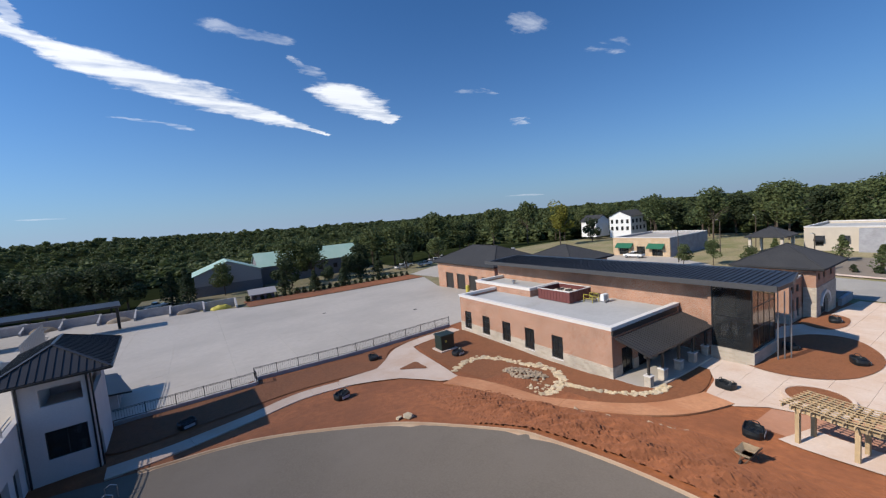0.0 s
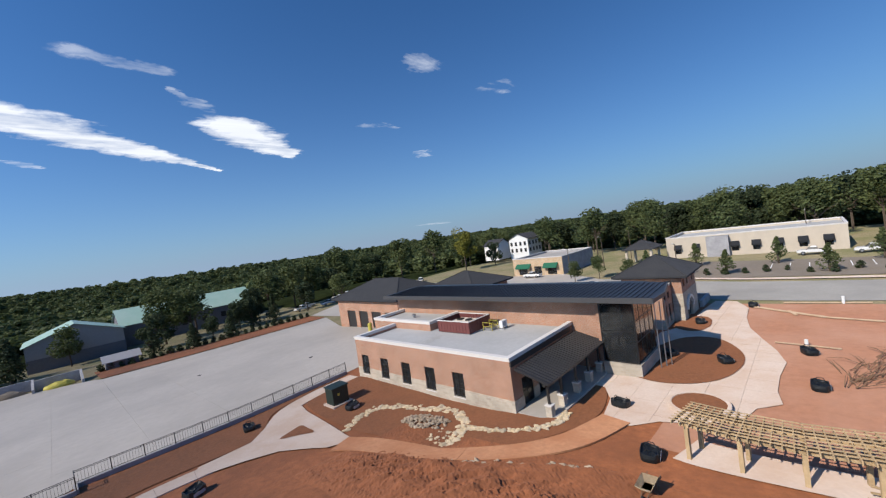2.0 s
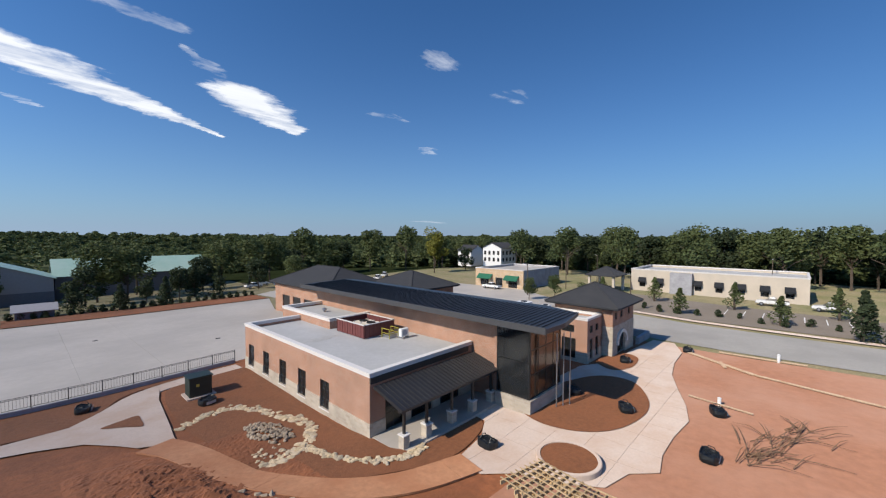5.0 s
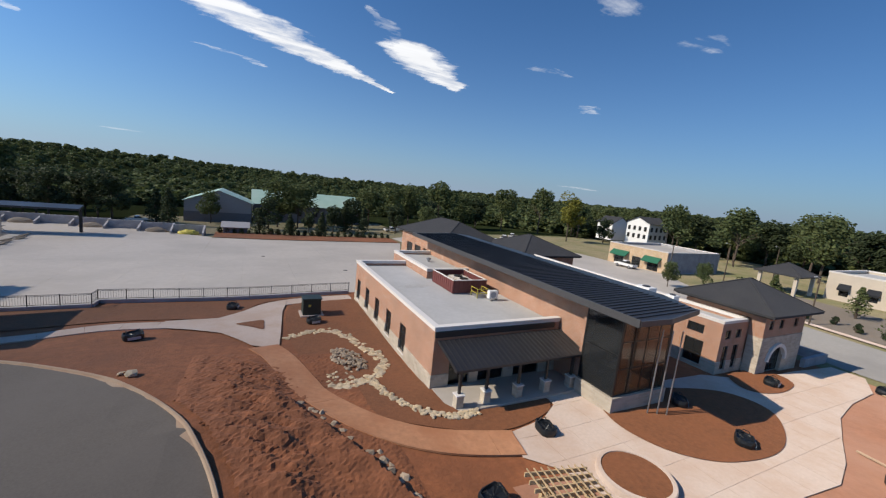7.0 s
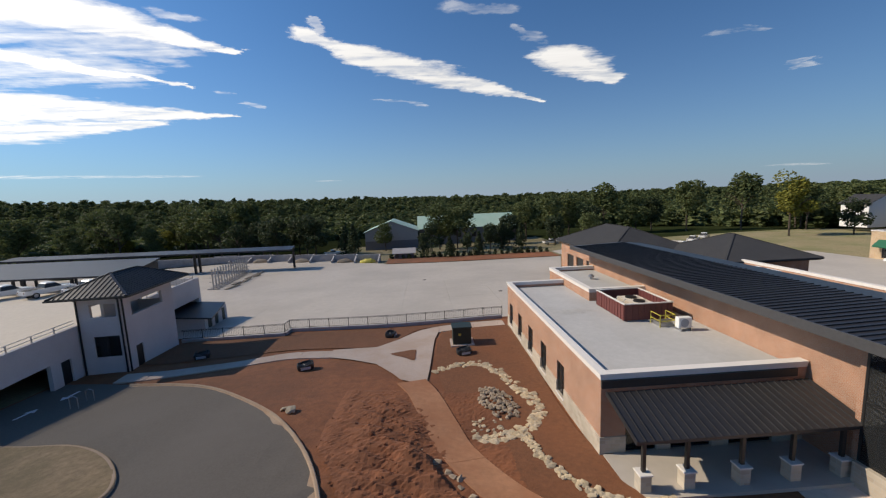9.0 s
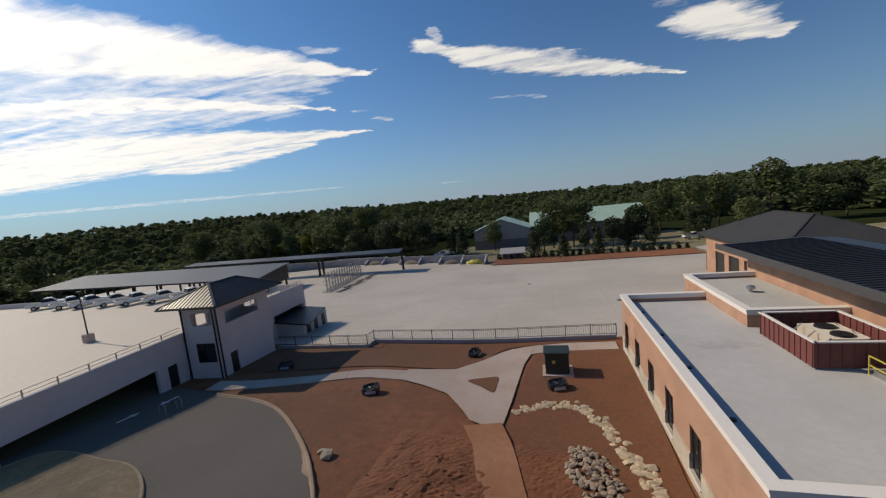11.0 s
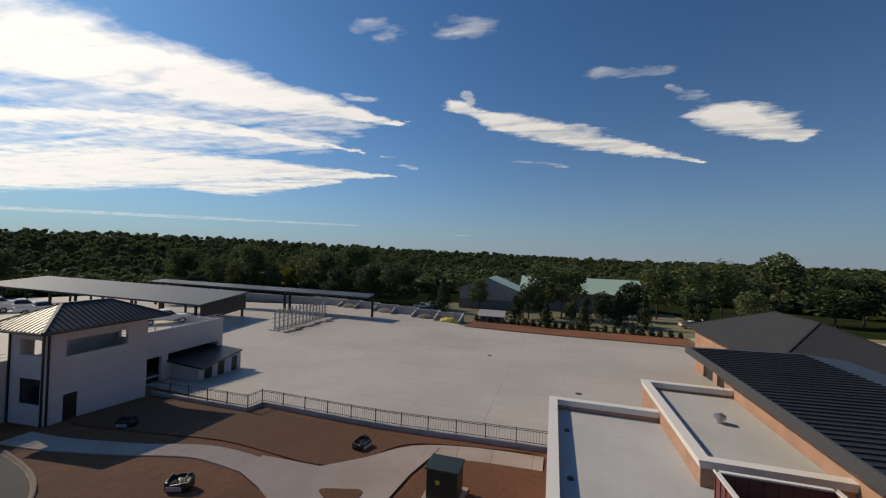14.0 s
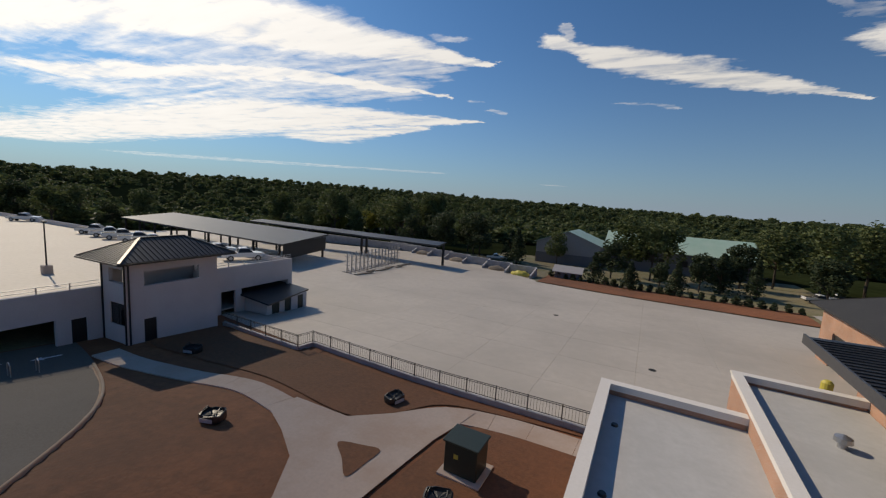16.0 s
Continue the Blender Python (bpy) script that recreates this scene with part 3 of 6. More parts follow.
def kerb(name, pts, width, height, lift, material, label, closed=False):
    """A raised kerb with a rounded top swept along a line on the land."""
    bm = bmesh.new()
    prof = ((0, -0.25), (0, height - 0.04), (0.04, height), (width - 0.04, height), (width, height - 0.05), (width + 0.02, 0.02), (width + 0.45, 0.012), (width + 0.45, -0.25))
    rows = []
    n = len(pts)
    for i, p in enumerate(pts):
        a, b = pts[(i - 1) % n if closed else max(i - 1, 0)], pts[(i + 1) % n if closed else min(i + 1, n - 1)]
        d = (b - a).normalized()
        s = Vector((d.y, -d.x))
        rows.append([bm.verts.new((p.x + s.x * o, p.y + s.y * o, ground_z(p.x, p.y) + lift + h)) for o, h in prof])
    for i in range(n if closed else n - 1):
        a, b = rows[i], rows[(i + 1) % n]
        for k in range(len(prof) - 1):
            bm.faces.new((a[k], a[k + 1], b[k + 1], b[k]))
    return solid(name, bm, material, label, "kerb")


drape("road", ROAD_POLY, -0.06, M_ASPHALT, "grey asphalt turning circle dusted with clay", "road", cell=1.5)
kerb("kerb", ROAD_RIM[8:], 0.18, 0.14, -0.06, M_KERB, "clay-stained concrete kerb and gutter round the turning circle")
ISLAND = spline([(-6, 25.0), (0.4, 25.0), (3.6, 24.4), (6.6, 22.6), (8.7, 20.3), (9.1, 18.6), (7.6, 17.3), (2, 16.2), (-6, 17)], 8, True)
drape("traffic_island", [(p.x, p.y) for p in ISLAND], 0.10, M_ISLAND, "kerbed traffic island of dry patchy grass", "traffic island", cell=1.5)
kerb("island_kerb", ISLAND, 0.2, 0.16, -0.05, M_KERB, "pale concrete kerb round the grass island", True)

# concrete yard beyond the fence
LOT = [(33.7, 48.6), (7.6, 49.2), (6.2, 48.0), (-8.6, 49.5), (-9.2, 61.3), (-48, 62), (-140, 75), (-140, 130), (-60, 128), (-28, 131), (-4, 122), (12.4, 111.5), (13.3, 109.5), (36, 106), (60.6, 102.5), (54, 84), (54, 58), (45.4, 58), (45.4, 49.4), (40, 49.4)]
drape("concrete_yard", LOT, 0.0, M_LOT, "wide pale concrete service yard, lightly stained", "yard", cell=7.3, joints=0.014)
drape("far_road_bank", [(13.3, 109.8), (36, 106.3), (60.6, 102.8), (61, 114), (37, 118), (13, 122)], 0.12, M_SOIL, "strip of bare red clay along the yard", "ground", cell=3)

# paths
ribbon("garden_path", [(-3.6, 36.7), (0.2, 37.0), (3.5, 37.7), (6, 38.4), (10.5, 39.7), (15.5, 39.4), (18.6, 39.4), (21.0, 41.6), (24.0, 45.0), (28, 46.0), (33.2, 46.0)], lambda p: 0.95 + 0.1 * smooth(8, 18, p.x), 0.03, M_CONC, "curving pale concrete garden path", "path")
ribbon("garden_path", [(22.75, 32.0), (23.7, 29.6), (24.8, 25.2), (26.0, 21.2), (28.2, 17.8), (31.5, 15.7), (36.2, 14.5)], lambda p: 1.15 + 0.25 * smooth(30, 35, p.y), 0.1, M_DIRTPATH, "concrete garden path dusted with red clay", "path", 11.0)
drape("path_junction", [(14.5, 40.75), (18.9, 41.0), (21.4, 43.6), (23.6, 46.0), (25.7, 46.4), (25.4, 44.4), (24.9, 42), (24.3, 35.2), (23.9, 31.4), (21.8, 32.4), (21.1, 33.6), (19.4, 36), (17, 37.4), (14.5, 38.5)], 0.06, M_CONC, "pale concrete path junction round a soil triangle", "path", cell=1.2)
PLAZA = [(35.6, 13.3), (36.2, 15.5), (39.6, 16.2), (41.6, 17.4), (42.2, 21.6), (45.4, 21.6), (46, 18), (60, 17.4), (64, 15.3), (72.5, 15.2), (79.6, 14.6), (79.6, 11.9), (77.4, 11.0), (74.8, 10), (69, 9.7), (64, 8.9), (59.5, 7.4), (55.9, 6.1), (52.6, 5.3), (49, 5.6), (45.7, 5.6), (43.4, 5.2), (42.0, 6.6), (39.6, 7.2), (38, 9.5), (37.2, 11.8)]
drape("plaza", PLAZA, 0.04, M_CONC, "new pinkish concrete plaza and walk with tooled joints", "pavement", cell=2.4, joints=0.012)


def bed(name, line, lift, label):
    pts = spline(line, 6, True)
    return drape(name, [(p.x, p.y) for p in pts], lift, M_BEDSOIL, label, "planting bed", cell=1.0)


bed("planting_bed", [(44.2, 14.6), (44.3, 12.2), (45.5, 10.2), (47.8, 8.8), (51.6, 8.2), (55.0, 8.9), (58.4, 11.0), (58.8, 13.4), (56.6, 15.4), (50, 17.3), (46, 17.3)], 0.10, "raked brown soil bed beside the glass hall")
bed("planting_bed", [(61, 14.6), (62.6, 16.4), (66, 16.7), (68.8, 15.2), (67.8, 13.4), (64.2, 12.8), (61.6, 13.4)], 0.10, "oval raked soil bed by the corner pavilion")
bed("planting_bed", [(33.4, 44.6), (27, 45.0), (25.4, 42.2), (24.9, 36), (25.2, 31), (26.4, 25), (28.3, 19.6), (31.5, 17.2), (35.8, 15.9), (39.3, 16.4), (41.3, 17.4), (41.4, 19.5), (33.7, 21.5)], 0.02, "raked brown soil bed along the brick wing")
bed("planting_bed", [(20.5, 38.5), (21.8, 39.1), (22.9, 39.3), (22.95, 38), (22.8, 36.6), (21.7, 37.5)], 0.10, "small triangle of raked soil between paths")
bed("planting_bed", [(7.8, 47.6), (20, 47.6), (33.2, 47.6), (24, 46.6), (21, 43.4), (18.5, 41.2), (10, 41.6), (2, 40.4), (-4, 40.2), (-4, 47)], 0.02, "raked brown soil bed below the yard fence")

# round planter with a low concrete rim
planter = thing("round_planter", "round soil planter with a low concrete rim", "planter", at=(40.6, 9.9, 0))
bm = bmesh.new()
n = 40
rings = [[bm.verts.new((40.6 + r * math.cos(6.2832 * k / n), 9.9 + r * math.sin(6.2832 * k / n), z)) for k in range(n)] for r, z in ((2.05, -0.3), (2.05, 0.36), (2.0, 0.4), (1.8, 0.4), (1.78, 0.2))]
for a, b in zip(rings, rings[1:]):
    for k in range(n):
        bm.faces.new((a[k], a[(k + 1) % n], b[(k + 1) % n], b[k]))
part("rim", bm, M_CONC, planter)
bm = bmesh.new()
bm.faces.new([bm.verts.new((40.6 + 1.79 * math.cos(6.2832 * k / n), 9.9 + 1.79 * math.sin(6.2832 * k / n), 0.34)) for k in range(n)])
part("soil", bm, M_BEDSOIL, planter)

# street to the east
drape("street", [(80, -60), (80, 5), (80.6, 14), (86, 30), (92, 60), (100, 100), (112, 100), (106, 60), (99, 30), (95.6, 12), (94.6, -5), (94, -60)], 0.02, M_STREET, "wide worn grey street", "road", cell=6)
drape("sidewalk", [(95.7, -60), (96.2, -5), (97.2, 12), (100.6, 30), (102.0, 30), (98.8, 12), (97.8, -5), (97.3, -60)], 0.14, M_CONC, "pale concrete sidewalk along the street", "pavement", cell=3)
for k in range(16):
    y = -34 + k * 2.9
    bm = bmesh.new()
    slab_poly(bm, [(109.5, y, ground_z(109.5, y) + 0.05), (115.5, y, ground_z(115.5, y) + 0.05), (115.5, y + 0.15, ground_z(115.5, y) + 0.05), (109.5, y + 0.15, ground_z(109.5, y) + 0.05)], 0.01)
    solid("parking_line", bm, M_ARROW, "white painted parking line", "road marking")
bm = bmesh.new()
wall(bm, "y", 15.5, 0.4, 75.5, 81.0, -1.4, 0.35)
wall(bm, "x", 80.6, 0.4, 15.9, 24, -1.4, 0.35)
solid("low_wall", bm, M_BLOCK, "low dark block wall beside the pavilion", "wall")
for x, y in ((36.6, 64.3), (24, 80), (41, 52.5)):
    bm = bmesh.new()
    z = ground_z(x, y)
    tube(bm, [(x, y, z - 0.1), (x, y, z + 0.03)], [0.35, 0.35], 14)
    solid("drain_cover", bm, M_RUBBER, "dark round drain cover in the concrete yard", "drain cover")

drape("parking_court", [(103, 36), (100, 14), (99, -40), (116, -40), (121, 10), (126, 36)], 0.03, M_ASPHALT, "grey asphalt car park across the street", "road", cell=6)
drape("shop_forecourt", [(80, 40), (92, 68), (98, 100), (112, 84), (112, 56), (104, 44), (96, 36)], 0.05, M_LOT, "pale concrete forecourt of the shop", "pavement", cell=6)

drape("gravel_court", [(62, 92), (62, 114), (76, 122), (100, 126), (110, 100), (98, 99), (90, 66), (80, 66), (78, 86)], 0.03, M_LOT, "pale gravel court behind the garages", "pavement", cell=6)

# ---- buildings ----


def window(parent, ax, at, out, u0, u1, z0, z1, cols=2, rows=2, glass=None, frame=0.07, name="window", label="", depth=0.10):
    """Framed panes set into an opening of a wall in the plane ax = at; out: the side that faces outdoors."""
    lo, hi = sorted((at - out * depth, at - out * (depth + 0.06)))

    def bar(bm, a, b, c, d):
        box(bm, *((lo, a, c, hi, b, d) if ax == "x" else (a, lo, c, b, hi, d)))
    bm = bmesh.new()
    du, dz = (u1 - u0) / cols, (z1 - z0) / rows
    for i in range(cols + 1):
        w = frame if i in (0, cols) else frame * 0.7
        c = u0 + du * i + (w / 2 if i == 0 else -w / 2 if i == cols else 0)
        bar(bm, c - w / 2, c + w / 2, z0, z1)
    for j in range(rows + 1):
        w = frame if j in (0, rows) else frame * 0.7
        c = z0 + dz * j + (w / 2 if j == 0 else -w / 2 if j == rows else 0)
        for i in range(cols):
            bar(bm, u0 + du * i + frame, u0 + du * (i + 1) - frame, c - w / 2, c + w / 2)
    win = part(name, bm, M_DARK, parent, label)
    mid = (lo + hi) / 2
    for i in range(cols):
        for j in range(rows):
            bm = bmesh.new()
            a, b, c, d = u0 + du * i + 0.02, u0 + du * (i + 1) - 0.02, z0 + dz * j + 0.02, z0 + dz * (j + 1) - 0.02
            box(bm, *((mid - 0.006, a, c, mid + 0.006, b, d) if ax == "x" else (a, mid - 0.006, c, b, mid + 0.006, d)))
            part("pane", bm, glass or M_GLASS, win)
    return win


def coping(parent, x0, y0, x1, y1, z, t=0.42, h=0.35, over=0.1, sides="nesw", material=None, lower=True):
    """Stepped white coping along the named sides of a flat roof."""
    for s in sides:
        bm = bmesh.new()
        for o, a, b in (((over, z - 0.12, z), (over * 0.45, z - h, z - 0.121)) if lower else ((over, z - 0.12, z),)):
            if s == "w":
                box(bm, x0 - o, y0 - o, a, x0 + t, y1 + o, b)
            if s == "e":
                box(bm, x1 - t, y0 - o, a, x1 + o, y1 + o, b)
            if s == "s":
                box(bm, x0 + t + 0.003, y0 - o, a, x1 - 0.003, y0 + t, b)
            if s == "n":
                box(bm, x0 + t + 0.003, y1 - t, a, x1 - 0.003, y1 + o, b)
        part("coping", bm, material or M_COPING, parent)


# brick wing with the flat white roof
A = thing("brick_wing", "single-storey orange brick wing with a flat white roof", "building", at=(39.5, 33, 0))
WX, WS, WN, WE, WT_ = 33.57, 21.77, 45.0, 45.4, 4.79
wins = [(c - 0.72, c + 0.72, 0.25, 2.62) for c in (28.0, 31.9, 35.7, 39.5, 43.3)]
bm = bmesh.new()
wall(bm, "x", WX, 0.35, WS, WN, 1.05, 4.45, [(a, b, 1.05, d) for a, b, c, d in wins])
wall(bm, "y", WS, 0.35, WX + 0.35, WE, 1.05, 4.45, [(35.0, 36.8, 1.05, 2.5), (37.6, 40.0, 1.05, 2.5), (41.0, 43.6, 1.05, 2.5)])
wall(bm, "y", WN - 0.35, 0.35, WX + 0.35, 39.95, 1.05, 4.45)
part("brick_wall", bm, M_BRICK, A)
bm = bmesh.new()
wall(bm, "x", WX - 0.06, 0.41, WS - 0.06, WN, -0.6, 1.05, [(a, b, c, 1.05) for a, b, c, d in wins])
wall(bm, "y", WS - 0.06, 0.41, WX + 0.35, WE, -0.4, 1.05, [(35.0, 36.8, 0.05, 1.05), (37.6, 40.0, 0.05, 1.05), (41.0, 43.6, 0.05, 1.05)])
wall(bm, "y", WN - 0.35, 0.41, WX + 0.35, 39.95, -0.8, 1.05)
part("stone_base", bm, M_STONE, A, "pale ashlar stone plinth")
bm = bmesh.new()
slab_poly(bm, [(p.x, p.y, 4.158) for p in spline([(35.5, 34.9), (35.7, 35.3), (36.3, 35.35), (36.6, 35.75), (37.3, 35.5), (38.2, 35.65), (38.6, 35.2), (39.5, 34.8), (38.9, 34.5), (38.3, 34.55), (37.8, 34.1), (37.1, 34.35), (36.3, 34.15), (36.0, 34.6)], 4, True)], 0.006)
part("water_stain", bm, M_STAIN, A, "grey water stain on the membrane")
for a, b, c, d in wins:
    w = window(A, "x", WX, -1, a, b, c, d, 2, 3)
    part("sill", bx(WX - 0.12, a - 0.05, c - 0.08, WX + 0.3, b + 0.05, c - 0.003), M_COPING, w)
for a, b in ((35.0, 36.8), (37.6, 40.0), (41.0, 43.6)):
    window(A, "y", WS, -1, a, b, 0.05, 2.5, 2, 2, name="door_wall", label="black framed glazed doors")
part("roof", bx(WX + 0.3, WS + 0.3, 4.0, WE, WN - 0.3, 4.15), M_MEMBRANE, A, "white membrane roof, faintly stained")
coping(A, WX, WS, 39.95, WN, WT_, sides="wn")
coping(A, WX, WS, WE, WN, WT_, sides="s")
part("cornice", bx(WX - 0.02, WS - 0.18, 4.0, 44.7, WS - 0.003, 4.44), M_BRONZE, A, "dark bronze metal fascia band")
part("floor", bx(WX + 0.4, WS + 0.4, -0.1, WE, WN - 0.4, 0.04), M_INNER, A)
bm = bmesh.new()
box(bm, WX + 0.36, WS + 0.36, 3.98, 33.95, WN - 0.36, 4.5)
part("parapet_lining", bm, M_MEMBRANE, A)
# stains of standing water lie in the membrane; drains along the west parapet
for y in (26.5, 31.5, 36.5, 41.5):
    bm = bmesh.new()
    tube(bm, [(34.5, y, 4.15), (34.5, y, 4.24)], [0.16, 0.13], 10)
    part("roof_drain", bm, M_DARK, A)

# raised middle roof block
MB = thing("brick_wing", "raised brick block with a flat grey-white roof", "building", at=(42.6, 43.5, 0))
MT = 5.35
bm = bmesh.new()
wall(bm, "x", 39.95, 0.35, 37.8, 49.4, -0.8, MT - 0.3)
wall(bm, "y", 37.8, 0.35, 40.3, 45.4, 4.0, MT - 0.3)
wall(bm, "y", 49.05, 0.35, 40.3, 45.4, -0.8, MT - 0.3)
part("brick_wall", bm, M_BRICK, MB)
part("roof", bx(40.3, 38.1, 4.7, 45.4, 49.1, 4.84), M_MEMBRANE, MB)
coping(MB, 39.95, 37.8, 45.45, 49.4, MT, sides="wsn")
bm = bmesh.new()
tube(bm, [(42.9, 44.0, 4.84), (42.9, 44.0, 5.1), (42.9, 44.0, 5.11), (42.9, 44.0, 5.3), (42.9, 44.0, 5.42)], [0.17, 0.15, 0.32, 0.3, 0.05], 12)
part("roof_vent", bm, M_STEEL, MB, "galvanised mushroom vent cap")

# hall with the long mono-pitch metal roof
HL = thing("glass_hall", "tall brick hall with charcoal metal roof and glazed end", "building", at=(48, 35, 0))
HX, HE, HS, HN = 45.45, 52.0, 18.5, 50.4


def roof_z(x):
    return 7.74 + (x - 43.1) * 0.035


bm = bmesh.new()
wall(bm, "x", HX, 0.35, HS, HN, -0.5, 7.5)
wall(bm, "x", HE - 0.35, 0.35, HS, HN, -0.5, 7.4)
wall(bm, "y", HN - 0.35, 0.35, HX + 0.35, HE - 0.35, -0.8, 7.3)
part("brick_wall", bm, M_BRICK, HL)
bm = bmesh.new()
x0, x1, y0, y1 = 43.1, 49.9, 12.95, 50.7
slab_poly(bm, [(x0, y0, roof_z(x0)), (x0 + 2.6, y0 - 0.25, roof_z(x0 + 2.6)), (x1, y0 + 0.5, roof_z(x1)), (x1, y1, roof_z(x1)), (x0, y1, roof_z(x0))], 0.3)
roof = part("roof", bm, M_METAL, HL, "charcoal standing-seam metal roof")
bm = bmesh.new()
beam(bm, (0, 0, 0.03), (x1 - x0, 0, 0.03 + roof_z(x1) - roof_z(x0)), 0.04, 0.07)
seam = finish(bm, "seam", M_METAL)
for i in range(77):
    y = 13.5 + i * 0.48
    piece("seam", seam, HL, Matrix.Translation((x0, y, roof_z(x0))))
part("fascia", bx(x0 - 0.1, y0 - 0.05, 7.36, x0 - 0.003, y1, 7.88), M_FASCIA, HL, "grey metal eave upstand")
part("rake_fascia", (lambda b: (beam(b, (x0, y0 - 0.06, roof_z(x0) - 0.12), (x0 + 2.6, y0 - 0.31, roof_z(x0 + 2.6) - 0.12), 0.08, 0.36), beam(b, (x0 + 2.6, y0 - 0.31, roof_z(x0 + 2.6) - 0.12), (x1, y0 + 0.44, roof_z(x1) - 0.12), 0.08, 0.36), b)[2])(bmesh.new()), M_FASCIA, HL)
part("east_roof", (lambda b: (slab_poly(b, [(x1 + 0.003, y0 + 0.5, roof_z(x1)), (52.6, 17.8, 7.7), (52.6, y1, 7.7), (x1 + 0.003, y1, roof_z(x1))], 0.25), b)[1])(bmesh.new()), M_METAL, HL)
# stone base and glazed bay
bm = bmesh.new()
wall(bm, "x", 44.6, 0.4, 15.4, HS, -0.5, 1.15)
wall(bm, "y", 15.0, 0.4, 44.6, 50.6, -0.5, 1.15)
wall(bm, "x", 50.2, 0.4, 15.4, HS, -0.5, 1.15)
part("stone_base", bm, M_STONE, HL, "pale stone plinth under the glazing")
part("floor", bx(45, 15.4, 0.0, 51, 50, 0.06), M_INNER, HL)
part("ceiling", bx(44.9, 15.3, 7.3, 51.2, 50, 7.4), M_INNER, HL)
# west panes in darker glass: their dark reflection is put into the colour
window(HL, "x", 44.8, -1, 15.2, HS, 1.15, 7.3, 1, 2, M_GLASS, 0.12, "glazed_wall", "black framed bronze-tinted glazing", 0.02)
window(HL, "y", 15.2, -1, 44.9, 50.3, 1.15, 7.3, 4, 3, M_GLASSBR, 0.12, "glazed_wall", "black framed bronze-tinted glazing", 0.02)
window(HL, "x", 50.4, 1, 15.2, HS, 1.15, 7.3, 2, 3, M_GLASSBR, 0.12, "glazed_wall", "black framed bronze-tinted glazing", 0.02)
bm = bmesh.new()
wall(bm, "y", HS, 0.35, 44.95, 45.4, -0.5, 7.0)
wall(bm, "y", HS, 0.35, 50.6, 52.0, 0.9, 7.4)
part("brick_return", bm, M_BRICK, HL)
for i, (px, py) in enumerate(((47.6, 14.2), (48.25, 13.9), (48.9, 13.6))):
    bm = bmesh.new()
    tube(bm, [(px, py, 0), (px, py, 6.4)], [0.055, 0.05], 10)
    part("flag_pole", bm, M_STEEL, HL, "slim silver pole by the glazing")

# porch on the south side of the brick wing
P = thing("porch", "open porch with a charcoal metal roof on stone piers", "porch", at=(39.5, 20, 0))
bm = bmesh.new()
slab_poly(bm, [(33.7, 18.4, 3.0), (45.3, 18.4, 3.0), (45.3, 21.5, 3.85), (33.7, 21.5, 3.85)], 0.16)
part("roof", bm, M_METAL, P)
bm = bmesh.new()
beam(bm, (0, 0, 0.03), (0, 3.1, 0.88), 0.035, 0.06)
seam = finish(bm, "seam", M_METAL)
for i in range(29):
    piece("seam", seam, P, Matrix.Translation((33.75 + i * 0.41, 18.4, 3.0)))
part("beam", bx(33.9, 18.85, 2.62, 45.2, 19.1, 2.86, bev=0.02), M_BRONZE, P)
for px in (34.4, 36.6, 39.4, 42.0, 44.6):
    pier = part("pier", bx(px - 0.28, 18.7, -0.4, px + 0.28, 19.26, 0.95, bev=0.02), M_STONE, P)
    part("pier_cap", bx(px - 0.33, 18.65, 0.952, px + 0.33, 19.31, 1.04, bev=0.015), M_COPING, pier)
    part("post", bx(px - 0.09, 18.89, 1.04, px + 0.09, 19.07, 2.62, bev=0.01), M_BRONZE, pier)
part("floor_slab", bx(33.7, 18.3, -0.3, 45.0, 21.66, 0.09), M_LOT, P)

# plant screen and roof gear
SC = thing("equipment_screen", "maroon metal screen round rooftop machines", "equipment screen", at=(41.8, 33.8, 4.15))
for k, (a, b, c, d) in enumerate(((40.0, 31.4, 40.08, 36.4), (43.9, 31.4, 43.98, 36.4), (40.083, 31.4, 43.897, 31.48), (40.083, 36.32, 43.897, 36.4))):
    pn = part("screen_panel", bx(a, b, 4.25, c, d, 5.55), M_MAROON, SC)
    bm = bmesh.new()
    if k < 2:
        for i in range(11):
            box(bm, a - 0.04, 31.45 + i * 0.48, 4.25, c + 0.04, 31.5 + i * 0.48, 5.55)
    else:
        for i in range(8):
            box(bm, 40.2 + i * 0.48, b - 0.04, 4.25, 40.25 + i * 0.48, d + 0.04, 5.55)
    part("rib", bm, M_MAROON, pn)
    part("cap", bx(a - 0.05, b - 0.05, 5.552, c + 0.05, d + 0.05, 5.62), M_COPING, pn)
bm = bmesh.new()
for y in (32.4, 33.6, 34.8):
    beam(bm, (40.1, y, 4.2), (41.3, y, 5.4), 0.05)
    beam(bm, (40.1, y, 5.4), (41.3, y, 4.2), 0.05)
    beam(bm, (43.9, y, 4.2), (42.9, y, 5.4), 0.05)
part("brace", bm, M_STEEL, SC)
part("leg_frame", bx(40.2, 31.6, 4.15, 43.8, 36.2, 4.2), M_STEEL, SC)
ac = thing("rooftop_unit", "cream rooftop air handler inside the screen", "air conditioner", at=(42.2, 34, 4.15))
part("casing", bx(41.4, 32.8, 4.2, 43.3, 35.4, 5.2, bev=0.03), M_CREAM, ac)
for y in (33.4, 34.7):
    bm = bmesh.new()
    tube(bm, [(42.35, y, 5.2), (42.35, y, 5.3)], [0.48, 0.46], 20)
    part("fan_cowl", bm, M_DARK, ac)
hp = thing("condenser_unit", "white outdoor condenser unit on a roof stand", "air conditioner", at=(43.2, 29.0, 4.15))
part("casing", bx(42.75, 28.8, 4.35, 43.75, 29.25, 5.15, bev=0.03), M_WHITE, hp)
